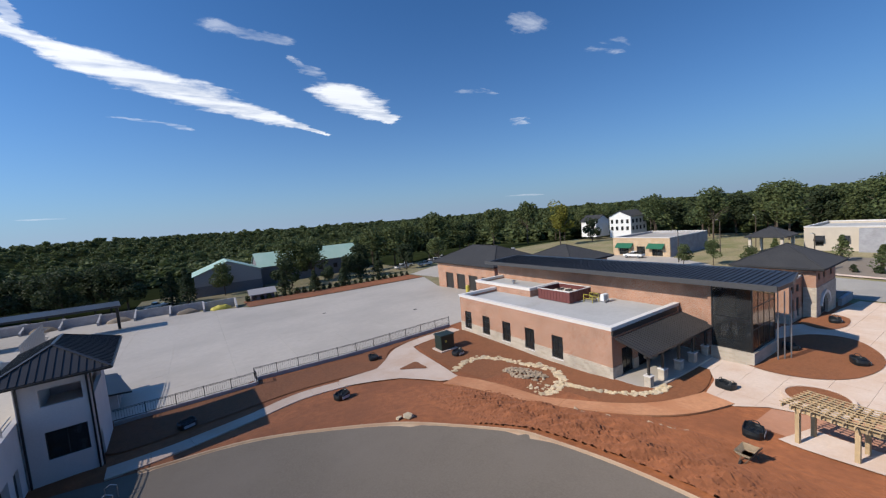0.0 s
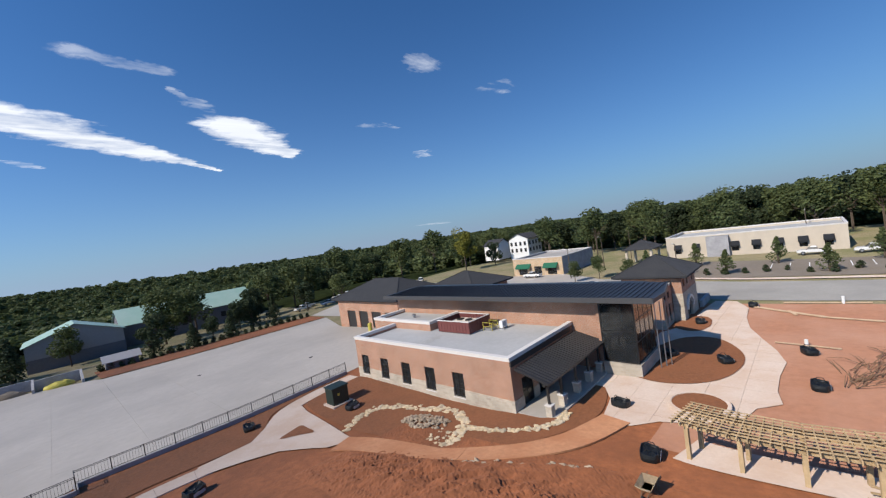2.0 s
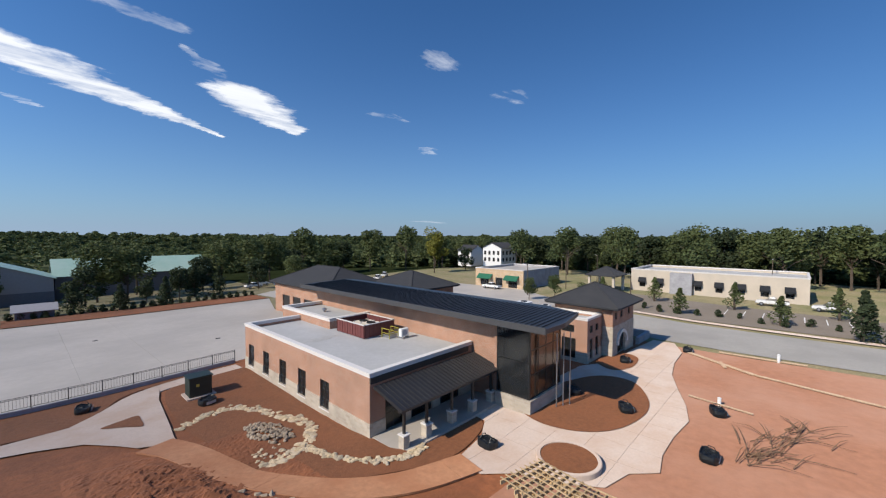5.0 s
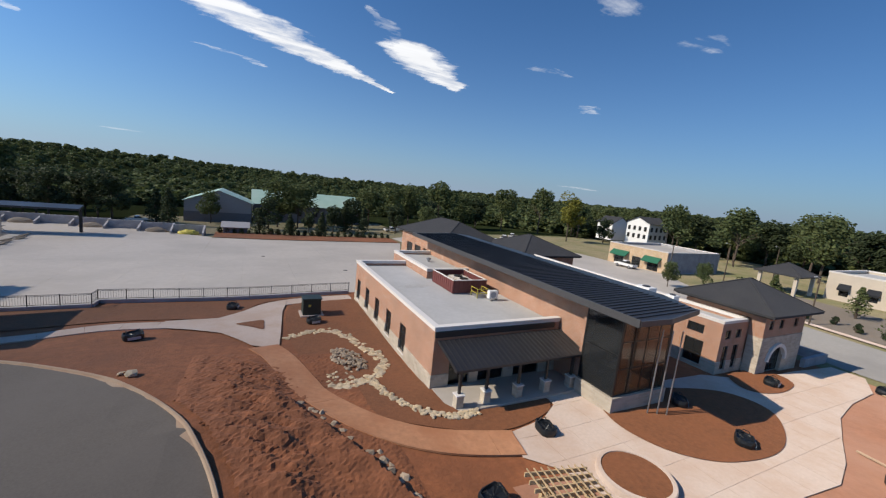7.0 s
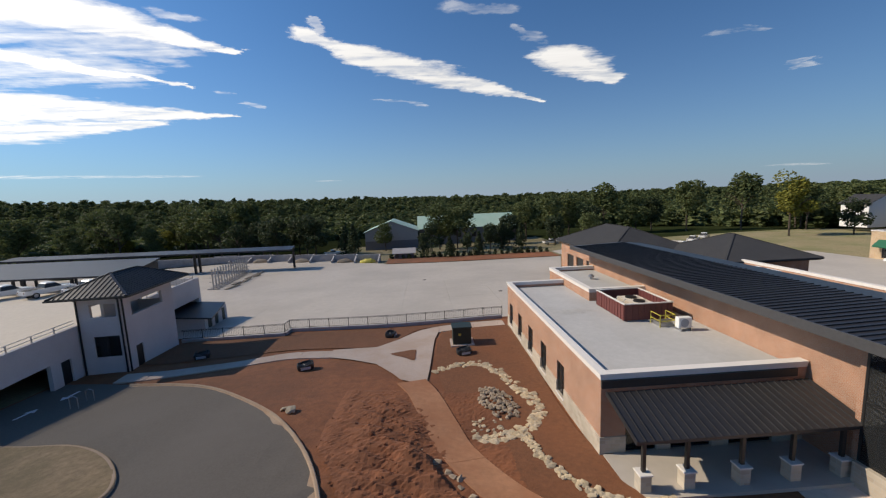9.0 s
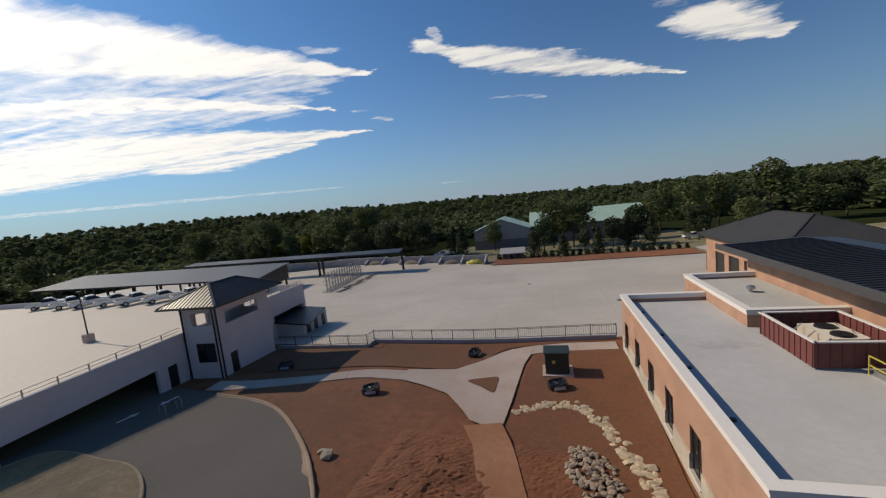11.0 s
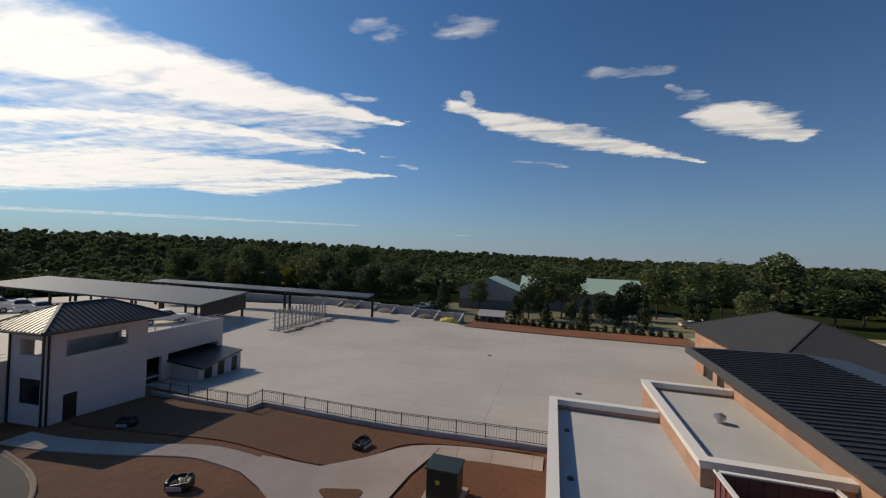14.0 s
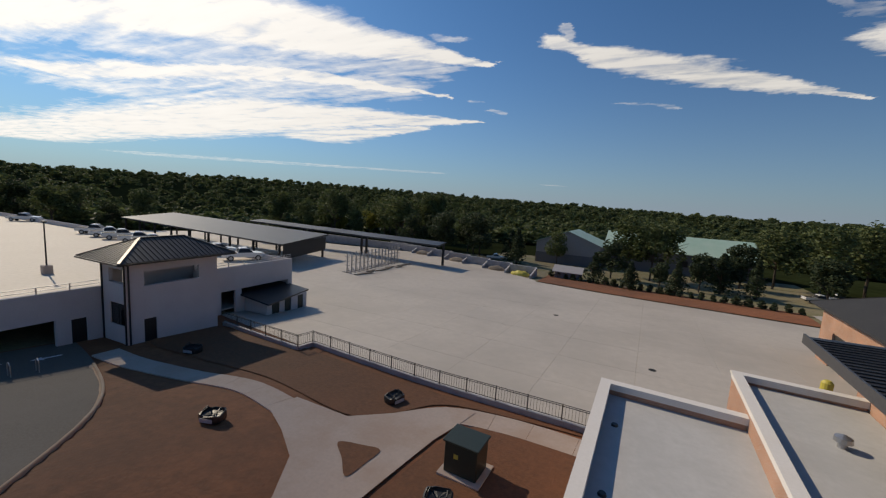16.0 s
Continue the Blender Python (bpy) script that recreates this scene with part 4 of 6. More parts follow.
bm = bmesh.new()
tube(bm, [(43.2, 28.76, 4.75), (43.2, 28.80, 4.75)], [0.31, 0.31], 20)
part("fan_grille", bm, M_GREYLABEL, hp, "round grey fan grille")
for x in (42.85, 43.6):
    part("stand_rail", bx(x, 28.65, 4.15, x + 0.08, 29.4, 4.35), M_STEEL, hp)
hatch = thing("roof_hatch_rail", "yellow safety rail round a roof hatch", "guard rail", at=(42.5, 30.3, 4.15))
part("hatch", bx(42.0, 29.8, 4.15, 43.0, 30.8, 4.45, bev=0.02), M_STEEL, hatch)
bm = bmesh.new()
for z in (4.65, 5.1):
    for a, b in (((41.9, 29.7, z), (43.1, 29.7, z)), ((43.1, 29.7, z), (43.1, 30.9, z)), ((41.9, 29.7, z), (41.9, 30.9, z))):
        beam(bm, a, b, 0.05)
part("rail", bm, M_YELLOW, hatch)
for x, y in ((41.9, 29.7), (43.1, 29.7), (43.1, 30.9), (41.9, 30.9)):
    part("post", bx(x - 0.025, y - 0.025, 4.15, x + 0.025, y + 0.025, 5.12), M_YELLOW, hatch)

# flat-roofed east wing, round a small court
C = thing("brick_wing", "brick office wing with a white flat roof and dark windows", "building", at=(60, 30, 0))
cs = [(62.2, 63.1, 0.0, 2.4), (64.0, 64.9, 0.0, 2.4), (62.2, 63.1, 3.1, 4.0), (64.0, 64.9, 3.1, 4.0)]
cw = [(18.6, 20.4, 0.0, 2.4), (18.8, 20.4, 3.1, 4.0), (23.4, 25.0, 0.0, 2.4), (23.4, 25.0, 3.1, 4.0)]
bm = bmesh.new()
wall(bm, "y", 17.2, 0.35, 61.5, 66.0, 0.9, 4.75, [(a, b, max(c, 0.9), d) for a, b, c, d in cs])
wall(bm, "x", 61.5, 0.35, 17.55, 30, 0.9, 4.75, [(a, b, max(c, 0.9), d) for a, b, c, d in cw])
wall(bm, "y", 30.0, 0.35, 52.0, 61.85, -0.8, 4.75)
wall(bm, "x", 65.65, 0.35, 17.55, 50, -0.8, 4.75)
wall(bm, "y", 49.65, 0.35, 52.0, 65.65, -0.8, 4.75)
part("brick_wall", bm, M_BRICK, C)
bm = bmesh.new()
wall(bm, "y", 17.14, 0.41, 61.44, 66.0, -0.6, 0.9, [(a, b, c, 0.9) for a, b, c, d in cs if c < 0.9])
wall(bm, "x", 61.44, 0.41, 17.55, 30, -0.6, 0.9, [(a, b, c, 0.9) for a, b, c, d in cw if c < 0.9])
wall(bm, "y", 18.44, 0.41, 50.62, 52.06, -0.6, 0.9)
part("stone_base", bm, M_STONE, C)
for a, b, c, d in cs:
    window(C, "y", 17.2, -1, a, b, c, d, 2, 2 if d - c > 1 else 1)
for a, b, c, d in cw:
    window(C, "x", 61.5, -1, a, b, c, d, 2, 2 if d - c > 1 else 1)
part("roof", bx(61.8, 17.5, 4.3, 65.7, 30.3, 4.44), M_MEMBRANE, C)
part("roof", bx(52, 30.303, 4.3, 65.7, 49.7, 4.44), M_MEMBRANE, C)
part("floor", bx(52, 30.4, -0.1, 65.6, 49.6, 0.04), M_INNER, C)
coping(C, 61.5, 17.2, 66.0, 30, 5.0, sides="wse", h=0.3)
coping(C, 52, 30, 61.4, 50, 5.0, sides="s", h=0.3)
coping(C, 61.5, 30.2, 66.0, 50, 5.0, sides="e", h=0.3)
for x, y, w, l, h in ((63.6, 27, 1.4, 1.8, 1.2), (63.2, 23.5, 1.0, 1.0, 1.2), (56, 35, 1.8, 2.4, 1.3), (59, 40, 2.0, 3.0, 1.5)):
    ru = thing("rooftop_unit", "grey-white rooftop air handler", "air conditioner", "rooftop units", at=(x, y, 4.44))
    part("casing", bx(x - w / 2, y - l / 2, 4.52, x + w / 2, y + l / 2, 4.44 + h, bev=0.03), M_WHITE, ru)
    part("base_frame", bx(x - w / 2 + 0.05, y - l / 2 + 0.05, 4.44, x + w / 2 - 0.05, y + l / 2 - 0.05, 4.518), M_STEEL, ru)
    bm = bmesh.new()
    tube(bm, [(x, y, 4.44 + h), (x, y, 4.54 + h)], [min(w, l) * 0.32, min(w, l) * 0.3], 16)
    part("fan_cowl", bm, M_DARK, ru)


def hip_roof(parent, x0, y0, x1, y1, z, top, material, thick=0.22, seams=0.0):
    """A hipped roof with a ridge along the longer side, each slope a plate of its own."""
    w, l = x1 - x0, y1 - y0
    if w <= l:
        a, b = ((x0 + x1) / 2, y0 + w / 2, top), ((x0 + x1) / 2, y1 - w / 2, top)
        slopes = [[(x0, y0, z), (x1, y0, z), a], [(x1, y0, z), (x1, y1, z), b, a], [(x1, y1, z), (x0, y1, z), b], [(x0, y1, z), (x0, y0, z), a, b]]
    else:
        a, b = (x0 + l / 2, (y0 + y1) / 2, top), (x1 - l / 2, (y0 + y1) / 2, top)
        slopes = [[(x0, y0, z), (x1, y0, z), b, a], [(x1, y0, z), (x1, y1, z), b], [(x1, y1, z), (x0, y1, z), a, b], [(x0, y1, z), (x0, y0, z), a]]
    for s in slopes:
        s = [q for i, q in enumerate(s) if (Vector(q) - Vector(s[i - 1])).length > 0.05]
        bm = bmesh.new()
        slab_poly(bm, s, thick)
        sl = part("roof_slope", bm, material, parent)
        if seams:
            e0, e1 = Vector(s[0]), Vector(s[1])
            d = (e1 - e0).normalized()
            L = (e1 - e0).length
            apex = [Vector(q) for q in s[2:]]
            up = Vector((0, 0, 1)).cross(d)
            up.z = 0
            if (apex[0] - e0).dot(up) < 0:
                up = -up
            k = (top - z) / max(abs((apex[0] - e0).dot(up)), 0.01)
            lo = min((q - e0).dot(d) for q in apex)
            hi = max((q - e0).dot(d) for q in apex)
            run = abs((apex[0] - e0).dot(up))
            u = seams / 2
            while u < L:
                f = u / lo if u < lo else (L - u) / max(L - hi, 0.01) if u > hi else 1
                p = e0 + d * u
                q = p + up * run * f + Vector((0, 0, k * run * f))
                if f > 0.06:
                    bm = bmesh.new()
                    beam(bm, p + Vector((0, 0, 0.02)), q + Vector((0, 0, 0.02)), 0.04, 0.07)
                    part("seam", bm, material, sl)
                u += seams
    bm = bmesh.new()
    for p, q in (((x0, y0, z), a), ((x1, y0, z), a if w <= l else b), ((x1, y1, z), b), ((x0, y1, z), b if w <= l else a), (a, b)):
        if (Vector(p) - Vector(q)).length > 0.1:
            beam(bm, Vector(p) + Vector((0, 0, 0.03)), Vector(q) + Vector((0, 0, 0.03)), 0.22, 0.06)
    part("ridge_cap", bm, material, parent)


# corner pavilion with an arched stone doorway
D = thing("corner_pavilion", "square brick and stone pavilion with a charcoal hip roof", "building", at=(70, 19, 0))
bm = bmesh.new()
wall(bm, "y", 15.9, 0.35, 66.05, 74.2, 3.4, 5.75, [(66.9, 67.7, 4.2, 5.1), (68.9, 69.7, 4.2, 5.1), (71.9, 72.7, 4.2, 5.1)])
wall(bm, "x", 66.05, 0.35, 16.25, 23.6, 3.4, 5.75, [(17.3, 18.1, 4.2, 5.1), (19.3, 20.1, 4.2, 5.1)])
wall(bm, "x", 73.85, 0.35, 16.25, 23.6, -0.8, 5.75)
wall(bm, "y", 23.25, 0.35, 66.4, 73.85, -0.8, 5.75)
part("brick_wall", bm, M_BRICK, D)
bm = bmesh.new()
wall(bm, "y", 15.84, 0.41, 66.0, 74.2, -0.8, 3.4, [(67.8, 70.8, -0.8, 2.3)])
wall(bm, "x", 66.0, 0.41, 16.25, 17.1, -0.8, 3.4)
part("stone_base", bm, M_STONE, D, "buff ashlar stone walls below the brick")
bm = bmesh.new()
pts = [(69.3 + 1.75 * math.cos(math.pi * i / 14), 15.8, 0.9 + 1.6 * math.sin(math.pi * i / 14)) for i in range(15)]
for p, q in zip(pts, pts[1:]):
    beam(bm, p, q, 0.35, 0.34, up=(0, 1, 0))
part("arch", bm, M_COPING, D, "pale stone arch ring")
window(D, "y", 16.1, -1, 67.8, 70.8, -0.4, 2.3, 2, 2, name="door", label="dark glazed doors under the arch", depth=0.05)
for a in (66.9, 68.9, 71.9):
    window(D, "y", 15.9, -1, a, a + 0.8, 4.2, 5.1, 1, 1)
for a in (17.3, 19.3):
    window(D, "x", 66.05, -1, a, a + 0.8, 4.2, 5.1, 1, 1)
hip_roof(D, 65.0, 14.9, 75.2, 24.6, 5.95, 8.4, M_SHINGLE)
part("soffit", bx(65.2, 15.1, 5.62, 75.0, 24.4, 5.73), M_BRONZE, D)
part("floor", bx(66.4, 16.2, -0.6, 73.8, 23.3, -0.42), M_INNER, D)

# garages with big hip roofs
for (x0, y0, x1, y1), lab in (((52.6, 60, 67.5, 83.6), "brick garage block with a charcoal hip roof and dark bay doors"), ((63.0, 49.5, 76.6, 64), "brick block with a low charcoal hip roof")):
    E_ = thing("garage_block", lab, "building", at=((x0 + x1) / 2, (y0 + y1) / 2, -1.2))
    a, b, c, d = x0 + 1.0, y0 + 1.0, x1 - 1.0, y1 - 1.0
    bays = [(b + 1.2 + i * 4.6, b + 4.4 + i * 4.6, -2.0, 2.2) for i in range(int((d - b - 2) // 4.6))]
    bm = bmesh.new()
    wall(bm, "x", a, 0.35, b, d, -2.4, 4.5, bays)
    wall(bm, "x", c - 0.35, 0.35, b, d, -2.4, 4.5)
    wall(bm, "y", b, 0.35, a + 0.35, c - 0.35, -2.4, 4.5)
    wall(bm, "y", d - 0.35, 0.35, a + 0.35, c - 0.35, -2.4, 4.5)
    part("brick_wall", bm, M_BRICK, E_)
    for u0, u1, z0, z1 in bays:
        dr = part("garage_door", bx(a + 0.2, u0, z0, a + 0.26, u1, z1), M_BRONZE, E_, "dark bronze sectional door")
        for j in range(1, 5):
            part("panel_line", bx(a + 0.18, u0, z0 + j * 0.84, a + 0.198, u1, z0 + j * 0.84 + 0.04), M_DARK, dr)
    hip_roof(E_, x0, y0, x1, y1, 4.8, 8.2 if x0 < 60 else 7.6, M_SHINGLE)
    part("soffit", bx(x0 + 0.2, y0 + 0.2, 4.45, x1 - 0.2, y1 - 0.2, 4.57), M_BRONZE, E_)
# ---- parking deck and stair tower ----
K = thing("parking_deck", "off-white stucco parking deck with a concrete top", "parking deck", at=(-9, 40, 0))
bm = bmesh.new()
wall(bm, "x", -9.0, 0.35, -14, 61.3, -2.6, 4.35, [(24.5, 35.8, -0.7, 1.95), (36.8, 37.9, -0.6, 1.75), (50.5, 52.4, -1.6, 1.45), (53.2, 60.6, 0.5, 1.45)])
part("east_wall", bm, M_STUCCO, K, "off-white stucco wall with dark openings")
part("deck_slab", bx(-150, -14, 3.0, -9.003, 61.3, 3.45), M_DECK, K, "sunlit pale concrete parking deck")
bm = bmesh.new()
wall(bm, "y", 60.95, 0.35, -150, -9.003, -6, 3.0)
wall(bm, "y", 60.95, 0.35, -120, -9.003, 3.45, 4.3)
wall(bm, "x", -150, 0.35, -14, 60.9, -6, 4.2)
wall(bm, "y", -14, 0.35, -149.6, -9.003, -6, 4.2)
part("outer_wall", bm, M_STUCCO, K)
part("lower_floor", bx(-60, -13, -0.9, -9.003, 60.9, -0.72), M_LOT, K)
part("door", bx(-8.9, 36.8, -0.6, -8.82, 37.9, 1.75), M_DARK, K, "dark steel service door")
for y in (26, 31):
    part("column", bx(-14.5, y - 0.3, -0.72, -13.9, y + 0.3, 3.0), M_STUCCO, K)
rail = thing("deck_rail", "grey tubular guard rail on the deck wall", "guard rail", at=(-8.85, 20, 4.35))
bm = bmesh.new()
for z in (4.62, 4.9):
    beam(bm, (-8.83, -13.8, z), (-8.83, 39.0, z), 0.05)
    beam(bm, (-8.83, 47.6, z), (-8.83, 61.2, z), 0.05)
part("rail", bm, M_STEEL, rail)
for i in range(36):
    y = -13.5 + i * 2.1
    if y < 38.8 or y > 47.6:
        part("post", bx(-8.87, y - 0.04, 4.35, -8.79, y + 0.04, 4.92), M_STEEL, rail)

T = thing("stair_tower", "off-white stucco stair tower with a dark metal hip roof", "tower", at=(-6.8, 43, -0.4))
TX0, TX1, TY0, TY1 = -8.6, -4.8, 39.05, 47.3
bm = bmesh.new()
wall(bm, "y", TY0, 0.3, TX0, TX1, -1.0, 6.9, [(-7.45, -4.98 - 0.25, 1.15, 3.15), (-7.45, -5.23, 4.95, 6.2)])
wall(bm, "x", TX1 - 0.3, 0.3, TY0 + 0.3, TY1, -1.2, 6.9, [(40.35, 41.4, -0.6, 1.6), (40.45, 45.4, 4.65, 5.95)])
wall(bm, "y", TY1 - 0.3, 0.3, TX0, TX1 - 0.3, -1.4, 6.9, [(-8.0, -6.0, 4.7, 5.95)])
wall(bm, "x", TX0, 0.3, TY0 + 0.3, TY1 - 0.3, 3.5, 6.9, [(40.5, 42.0, 3.5, 5.7)])
part("wall", bm, M_STUCCO, T)
part("stair_landing", bx(TX0 + 0.3, TY0 + 0.3, 3.3, TX1 - 0.3, TY1 - 0.3, 3.5), M_DECK, T)
window(T, "y", TY0, -1, -7.45, -5.23, 1.15, 3.15, 2, 1, name="window_frame")
part("door", bx(TX1 - 0.16, 40.35, -0.6, TX1 - 0.1, 41.4, 1.6), M_DARK, T, "dark steel door")
hip_roof(T, -10.0, 37.9, -3.4, 48.4, 7.1, 8.75, M_METAL, 0.16, 0.42)
part("soffit", bx(-9.8, 38.1, 6.88, -3.6, 48.2, 6.94), M_BRONZE, T)
bm = bmesh.new()
for p, q in (((-10.05, 37.85), (-3.35, 37.85)), ((-3.35, 37.85), (-3.35, 48.45))):
    beam(bm, (*p, 6.98), (*q, 6.98), 0.14, 0.14)
part("gutter", bm, M_DARK, T)
for x, y in ((-8.45, 38.97), (-4.9, 38.97), (-4.7, 39.2)):
    bm = bmesh.new()
    beam(bm, (x, y, -0.5), (x, y, 6.6), 0.11)
    beam(bm, (x, y, 6.58), (x + 0.2, y - 0.6, 6.92), 0.11)
    part("downpipe", bm, M_DARK, T)

# shed beside the deck
S = thing("bin_store", "low stucco store with a dark metal roof", "shed", at=(-8, 57, -1.6))
bm = bmesh.new()
slab_poly(bm, [(-12, 53.2, 1.0), (-3.5, 52.8, 0.35), (-5.2, 61, 0.45), (-12.3, 61.2, 1.0)], 0.18)
part("roof", bm, M_METAL, S)
bm = bmesh.new()
wall(bm, "x", -5.0, 0.2, 53.6, 60.2, -2.2, 0.3, [(54.4, 55.6, -1.9, 0.1), (56.4, 57.5, -1.9, 0.1), (58.6, 59.6, -1.9, 0.1)])
wall(bm, "y", 53.6, 0.2, -8.6, -5.0, -2.2, 0.35)
part("wall", bm, M_STUCCO, S)
for a, b in ((54.4, 55.6), (56.4, 57.5), (58.6, 59.6)):
    part("door", bx(-4.95, a, -1.9, -4.9, b, 0.1), M_DKGREEN, S)

# the deck, its tower and the store stand a few degrees off the garden's lines
TURN = Matrix.Translation((-4.0, 38.45, 0.05)) @ Matrix.Rotation(radians(4.0), 4, "Z") @ Matrix.Translation((4.8, -39.05, 0))
for ob in (K, T, S, rail):
    ob.matrix_basis = TURN @ Matrix.Translation(ob.location)

# ---- fence on the yard wall ----
FL = [(33.5, 48.2), (7.45, 48.7), (7.45, 46.9), (-4.6, 47.4)]
bm = bmesh.new()
for p, q in zip(FL, FL[1:]):
    a, b = Vector((*p, 0)), Vector((*q, 0))
    k = max(int((b - a).length / 3), 1)
    for i in range(k):
        c, d = a.lerp(b, i / k), a.lerp(b, (i + 1) / k)
        c.z, d.z = ground_z(c.x, c.y) - 0.3, ground_z(d.x, d.y) - 0.3
        beam(bm, c, d, 0.3, 1.3)
solid("yard_wall", bm, M_BLOCK, "low dark block wall below the yard fence", "wall")
F = thing("fence", "black metal picket fence on the low wall", "fence", at=(15, 48, 0))
for p, q in zip(FL, FL[1:]):
    a, b = Vector((*p, 0)), Vector((*q, 0))
    L = (b - a).length
    k = max(int(round(L / 2.4)), 1)
    for i in range(k):
        c, d = a.lerp(b, i / k), a.lerp(b, (i + 1) / k)
        zc, zd = ground_z(c.x, c.y) + 0.35, ground_z(d.x, d.y) + 0.35
        part("post", bx(c.x - 0.035, c.y - 0.035, zc - 0.02, c.x + 0.035, c.y + 0.035, zc + 1.15), M_DARK, F)
        bm = bmesh.new()
        for h in (0.12, 0.98, 1.1):
            beam(bm, (c.x, c.y, zc + h), (d.x, d.y, zd + h), 0.035)
        n = max(int((d - c).length / 0.2), 1)
        for j in range(1, n):
            e = c.lerp(d, j / n)
            z = zc + (zd - zc) * j / n
            beam(bm, (e.x, e.y, z + 0.12), (e.x, e.y, z + 1.08), 0.016)
        part("fence_panel", bm, M_DARK, F)

# ---- long canopy and storage on the yard ----
CN = thing("carport", "very long dark metal carport on steel posts", "carport", at=(-85, 92, -3))
bm = bmesh.new()
slab_poly(bm, [(-32.5, 77.3, 2.6), (-38.6, 96.5, 3.2), (-119, 100, 3.2), (-108, 79.5, 2.6)], 0.35)
part("roof", bm, M_METAL, CN)
part("end_panel", (lambda b: (beam(b, (-33.4, 78.4, 0.75), (-38.9, 95.8, 0.85), 0.2, 3.3), b)[1])(bmesh.new()), M_BRONZE, CN, "dark metal end wall")
for i in range(9):
    for x, y in ((-34.4 - i * 9.0, 78.2 + i * 0.25), (-39.6 - i * 9.4, 95.6 + i * 0.4)):
        part("post", bx(x - 0.2, y - 0.2, ground_z(x, y) - 0.2, x + 0.2, y + 0.2, 2.5), M_DARK, CN)
bm = bmesh.new()
slab_poly(bm, [(-11, 106.0, 2.6), (-12, 112, 2.9), (-90, 115, 2.9), (-88, 108.6, 2.6)], 0.4)
CN2 = thing("carport", "long narrow dark metal carport on steel posts", "carport", at=(-28, 112, -3.6))
part("roof", bm, M_METAL, CN2)
for x in (-38.3, -62, -86):
    part("post", bx(x - 0.25, 109.2, -5.0, x + 0.25, 109.7, 2.4), M_DARK, CN2)
for x in (-12.5, -38.3, -62, -86):
    part("post", bx(x - 0.25, 111.4, -5.0, x + 0.25, 111.9, 2.4), M_DARK, CN2)

R = thing("storage_rack", "rows of upright galvanised rack posts on the yard", "rack", at=(-22, 95, -2.6))
for i in range(15):
    y = 83.5 + i * 1.6
    x = -20 - i * 0.22
    z = ground_z(x, y)
    bm = bmesh.new()
    beam(bm, (x, y, z), (x, y, z + 4.3), 0.22)
    for h in (1.5, 2.4, 3.3):
        beam(bm, (x + 0.75, y, z + h + 0.12), (x - 0.75, y, z + h + 0.12), 0.1)
    beam(bm, (x + 1.3, y, z + 0.12), (x - 1.3, y, z + 0.12), 0.16)
    beam(bm, (x + 1.1, y, z + 0.15), (x, y, z + 1.2), 0.1)
    part("upright", bm, M_STEEL, R)
for i in range(9):
    lum = thing("stacked_steel", "bundle of steel sections lying on the yard", "steel bundle", "bundles by the rack", at=(-17.5 - i * 0.2, 84 + i * 2.6, -2.6))
    x, y = -17.3 - i * 0.2 + 0.6 * math.sin(i * 2.3), 84 + i * 2.5
    bm = bmesh.new()
    for k in range(4):
        beam(bm, (x - 0.2 + k * 0.22, y - 1.1, ground_z(x, y) + 0.1), (x + 0.1 + k * 0.2, y + 1.2, ground_z(x, y) + 0.12 + 0.05 * k), 0.16)
    part("bars", bm, M_ROCK2, lum)

# bunker bays of concrete block along the yard's far side
for i in range(8):
    x = 11 - i * 7.2
    y = 113 + i * 2.4
    b = thing("storage_bay", "concrete bunker bay for loose material", "bunker", "storage bays", at=(x, y, ground_z(x, y)))
    z = ground_z(x, y)
    part("back_wall", bx(x - 7.2, y + 5.0, z - 0.6, x, y + 5.4, z + 2.0), M_BLOCK, b)
    bm = bmesh.new()
    slab = [(x - 0.4, y, z + 0.7), (x, y, z + 0.7), (x, y + 5, z + 2.0), (x - 0.4, y + 5, z + 2.0)]
    slab_poly(bm, slab, 2.3)
    part("side_wall", bm, M_BLOCK, b)
    if i in (0, 1, 3, 5):
        bm = bmesh.new()
        bmesh.ops.create_icosphere(bm, subdivisions=3, radius=1)
        for v in bm.verts:
            v.co = Vector((x - 3.7 + v.co.x * 2.4, y + 3.2 + v.co.y * 1.6, z + max(v.co.z, -0.2) * 1.0 + 0.3 * noise.noise(v.co * 2 + Vector((i, 0, 0)))))
        part("heap", bm, M_YELLOW if i == 0 else M_ROCK2, b, "heap of loose material")
solid("yard_far_wall", bx(-150, 131, -7, -30, 131.5, -1.9), M_BLOCK, "long grey block wall behind the yard", "wall")
bol = thing("bollard", "yellow steel bollard beside the hall", "bollard", at=(48.9, 64.2, -1.2))
bm = bmesh.new()
tube(bm, [(48.9, 64.2, -1.4), (48.9, 64.2, 1.2), (48.9, 64.2, 1.4)], [0.4, 0.4, 0.22], 14)
part("post", bm, M_YELLOW, bol)

# ---- vehicles ----


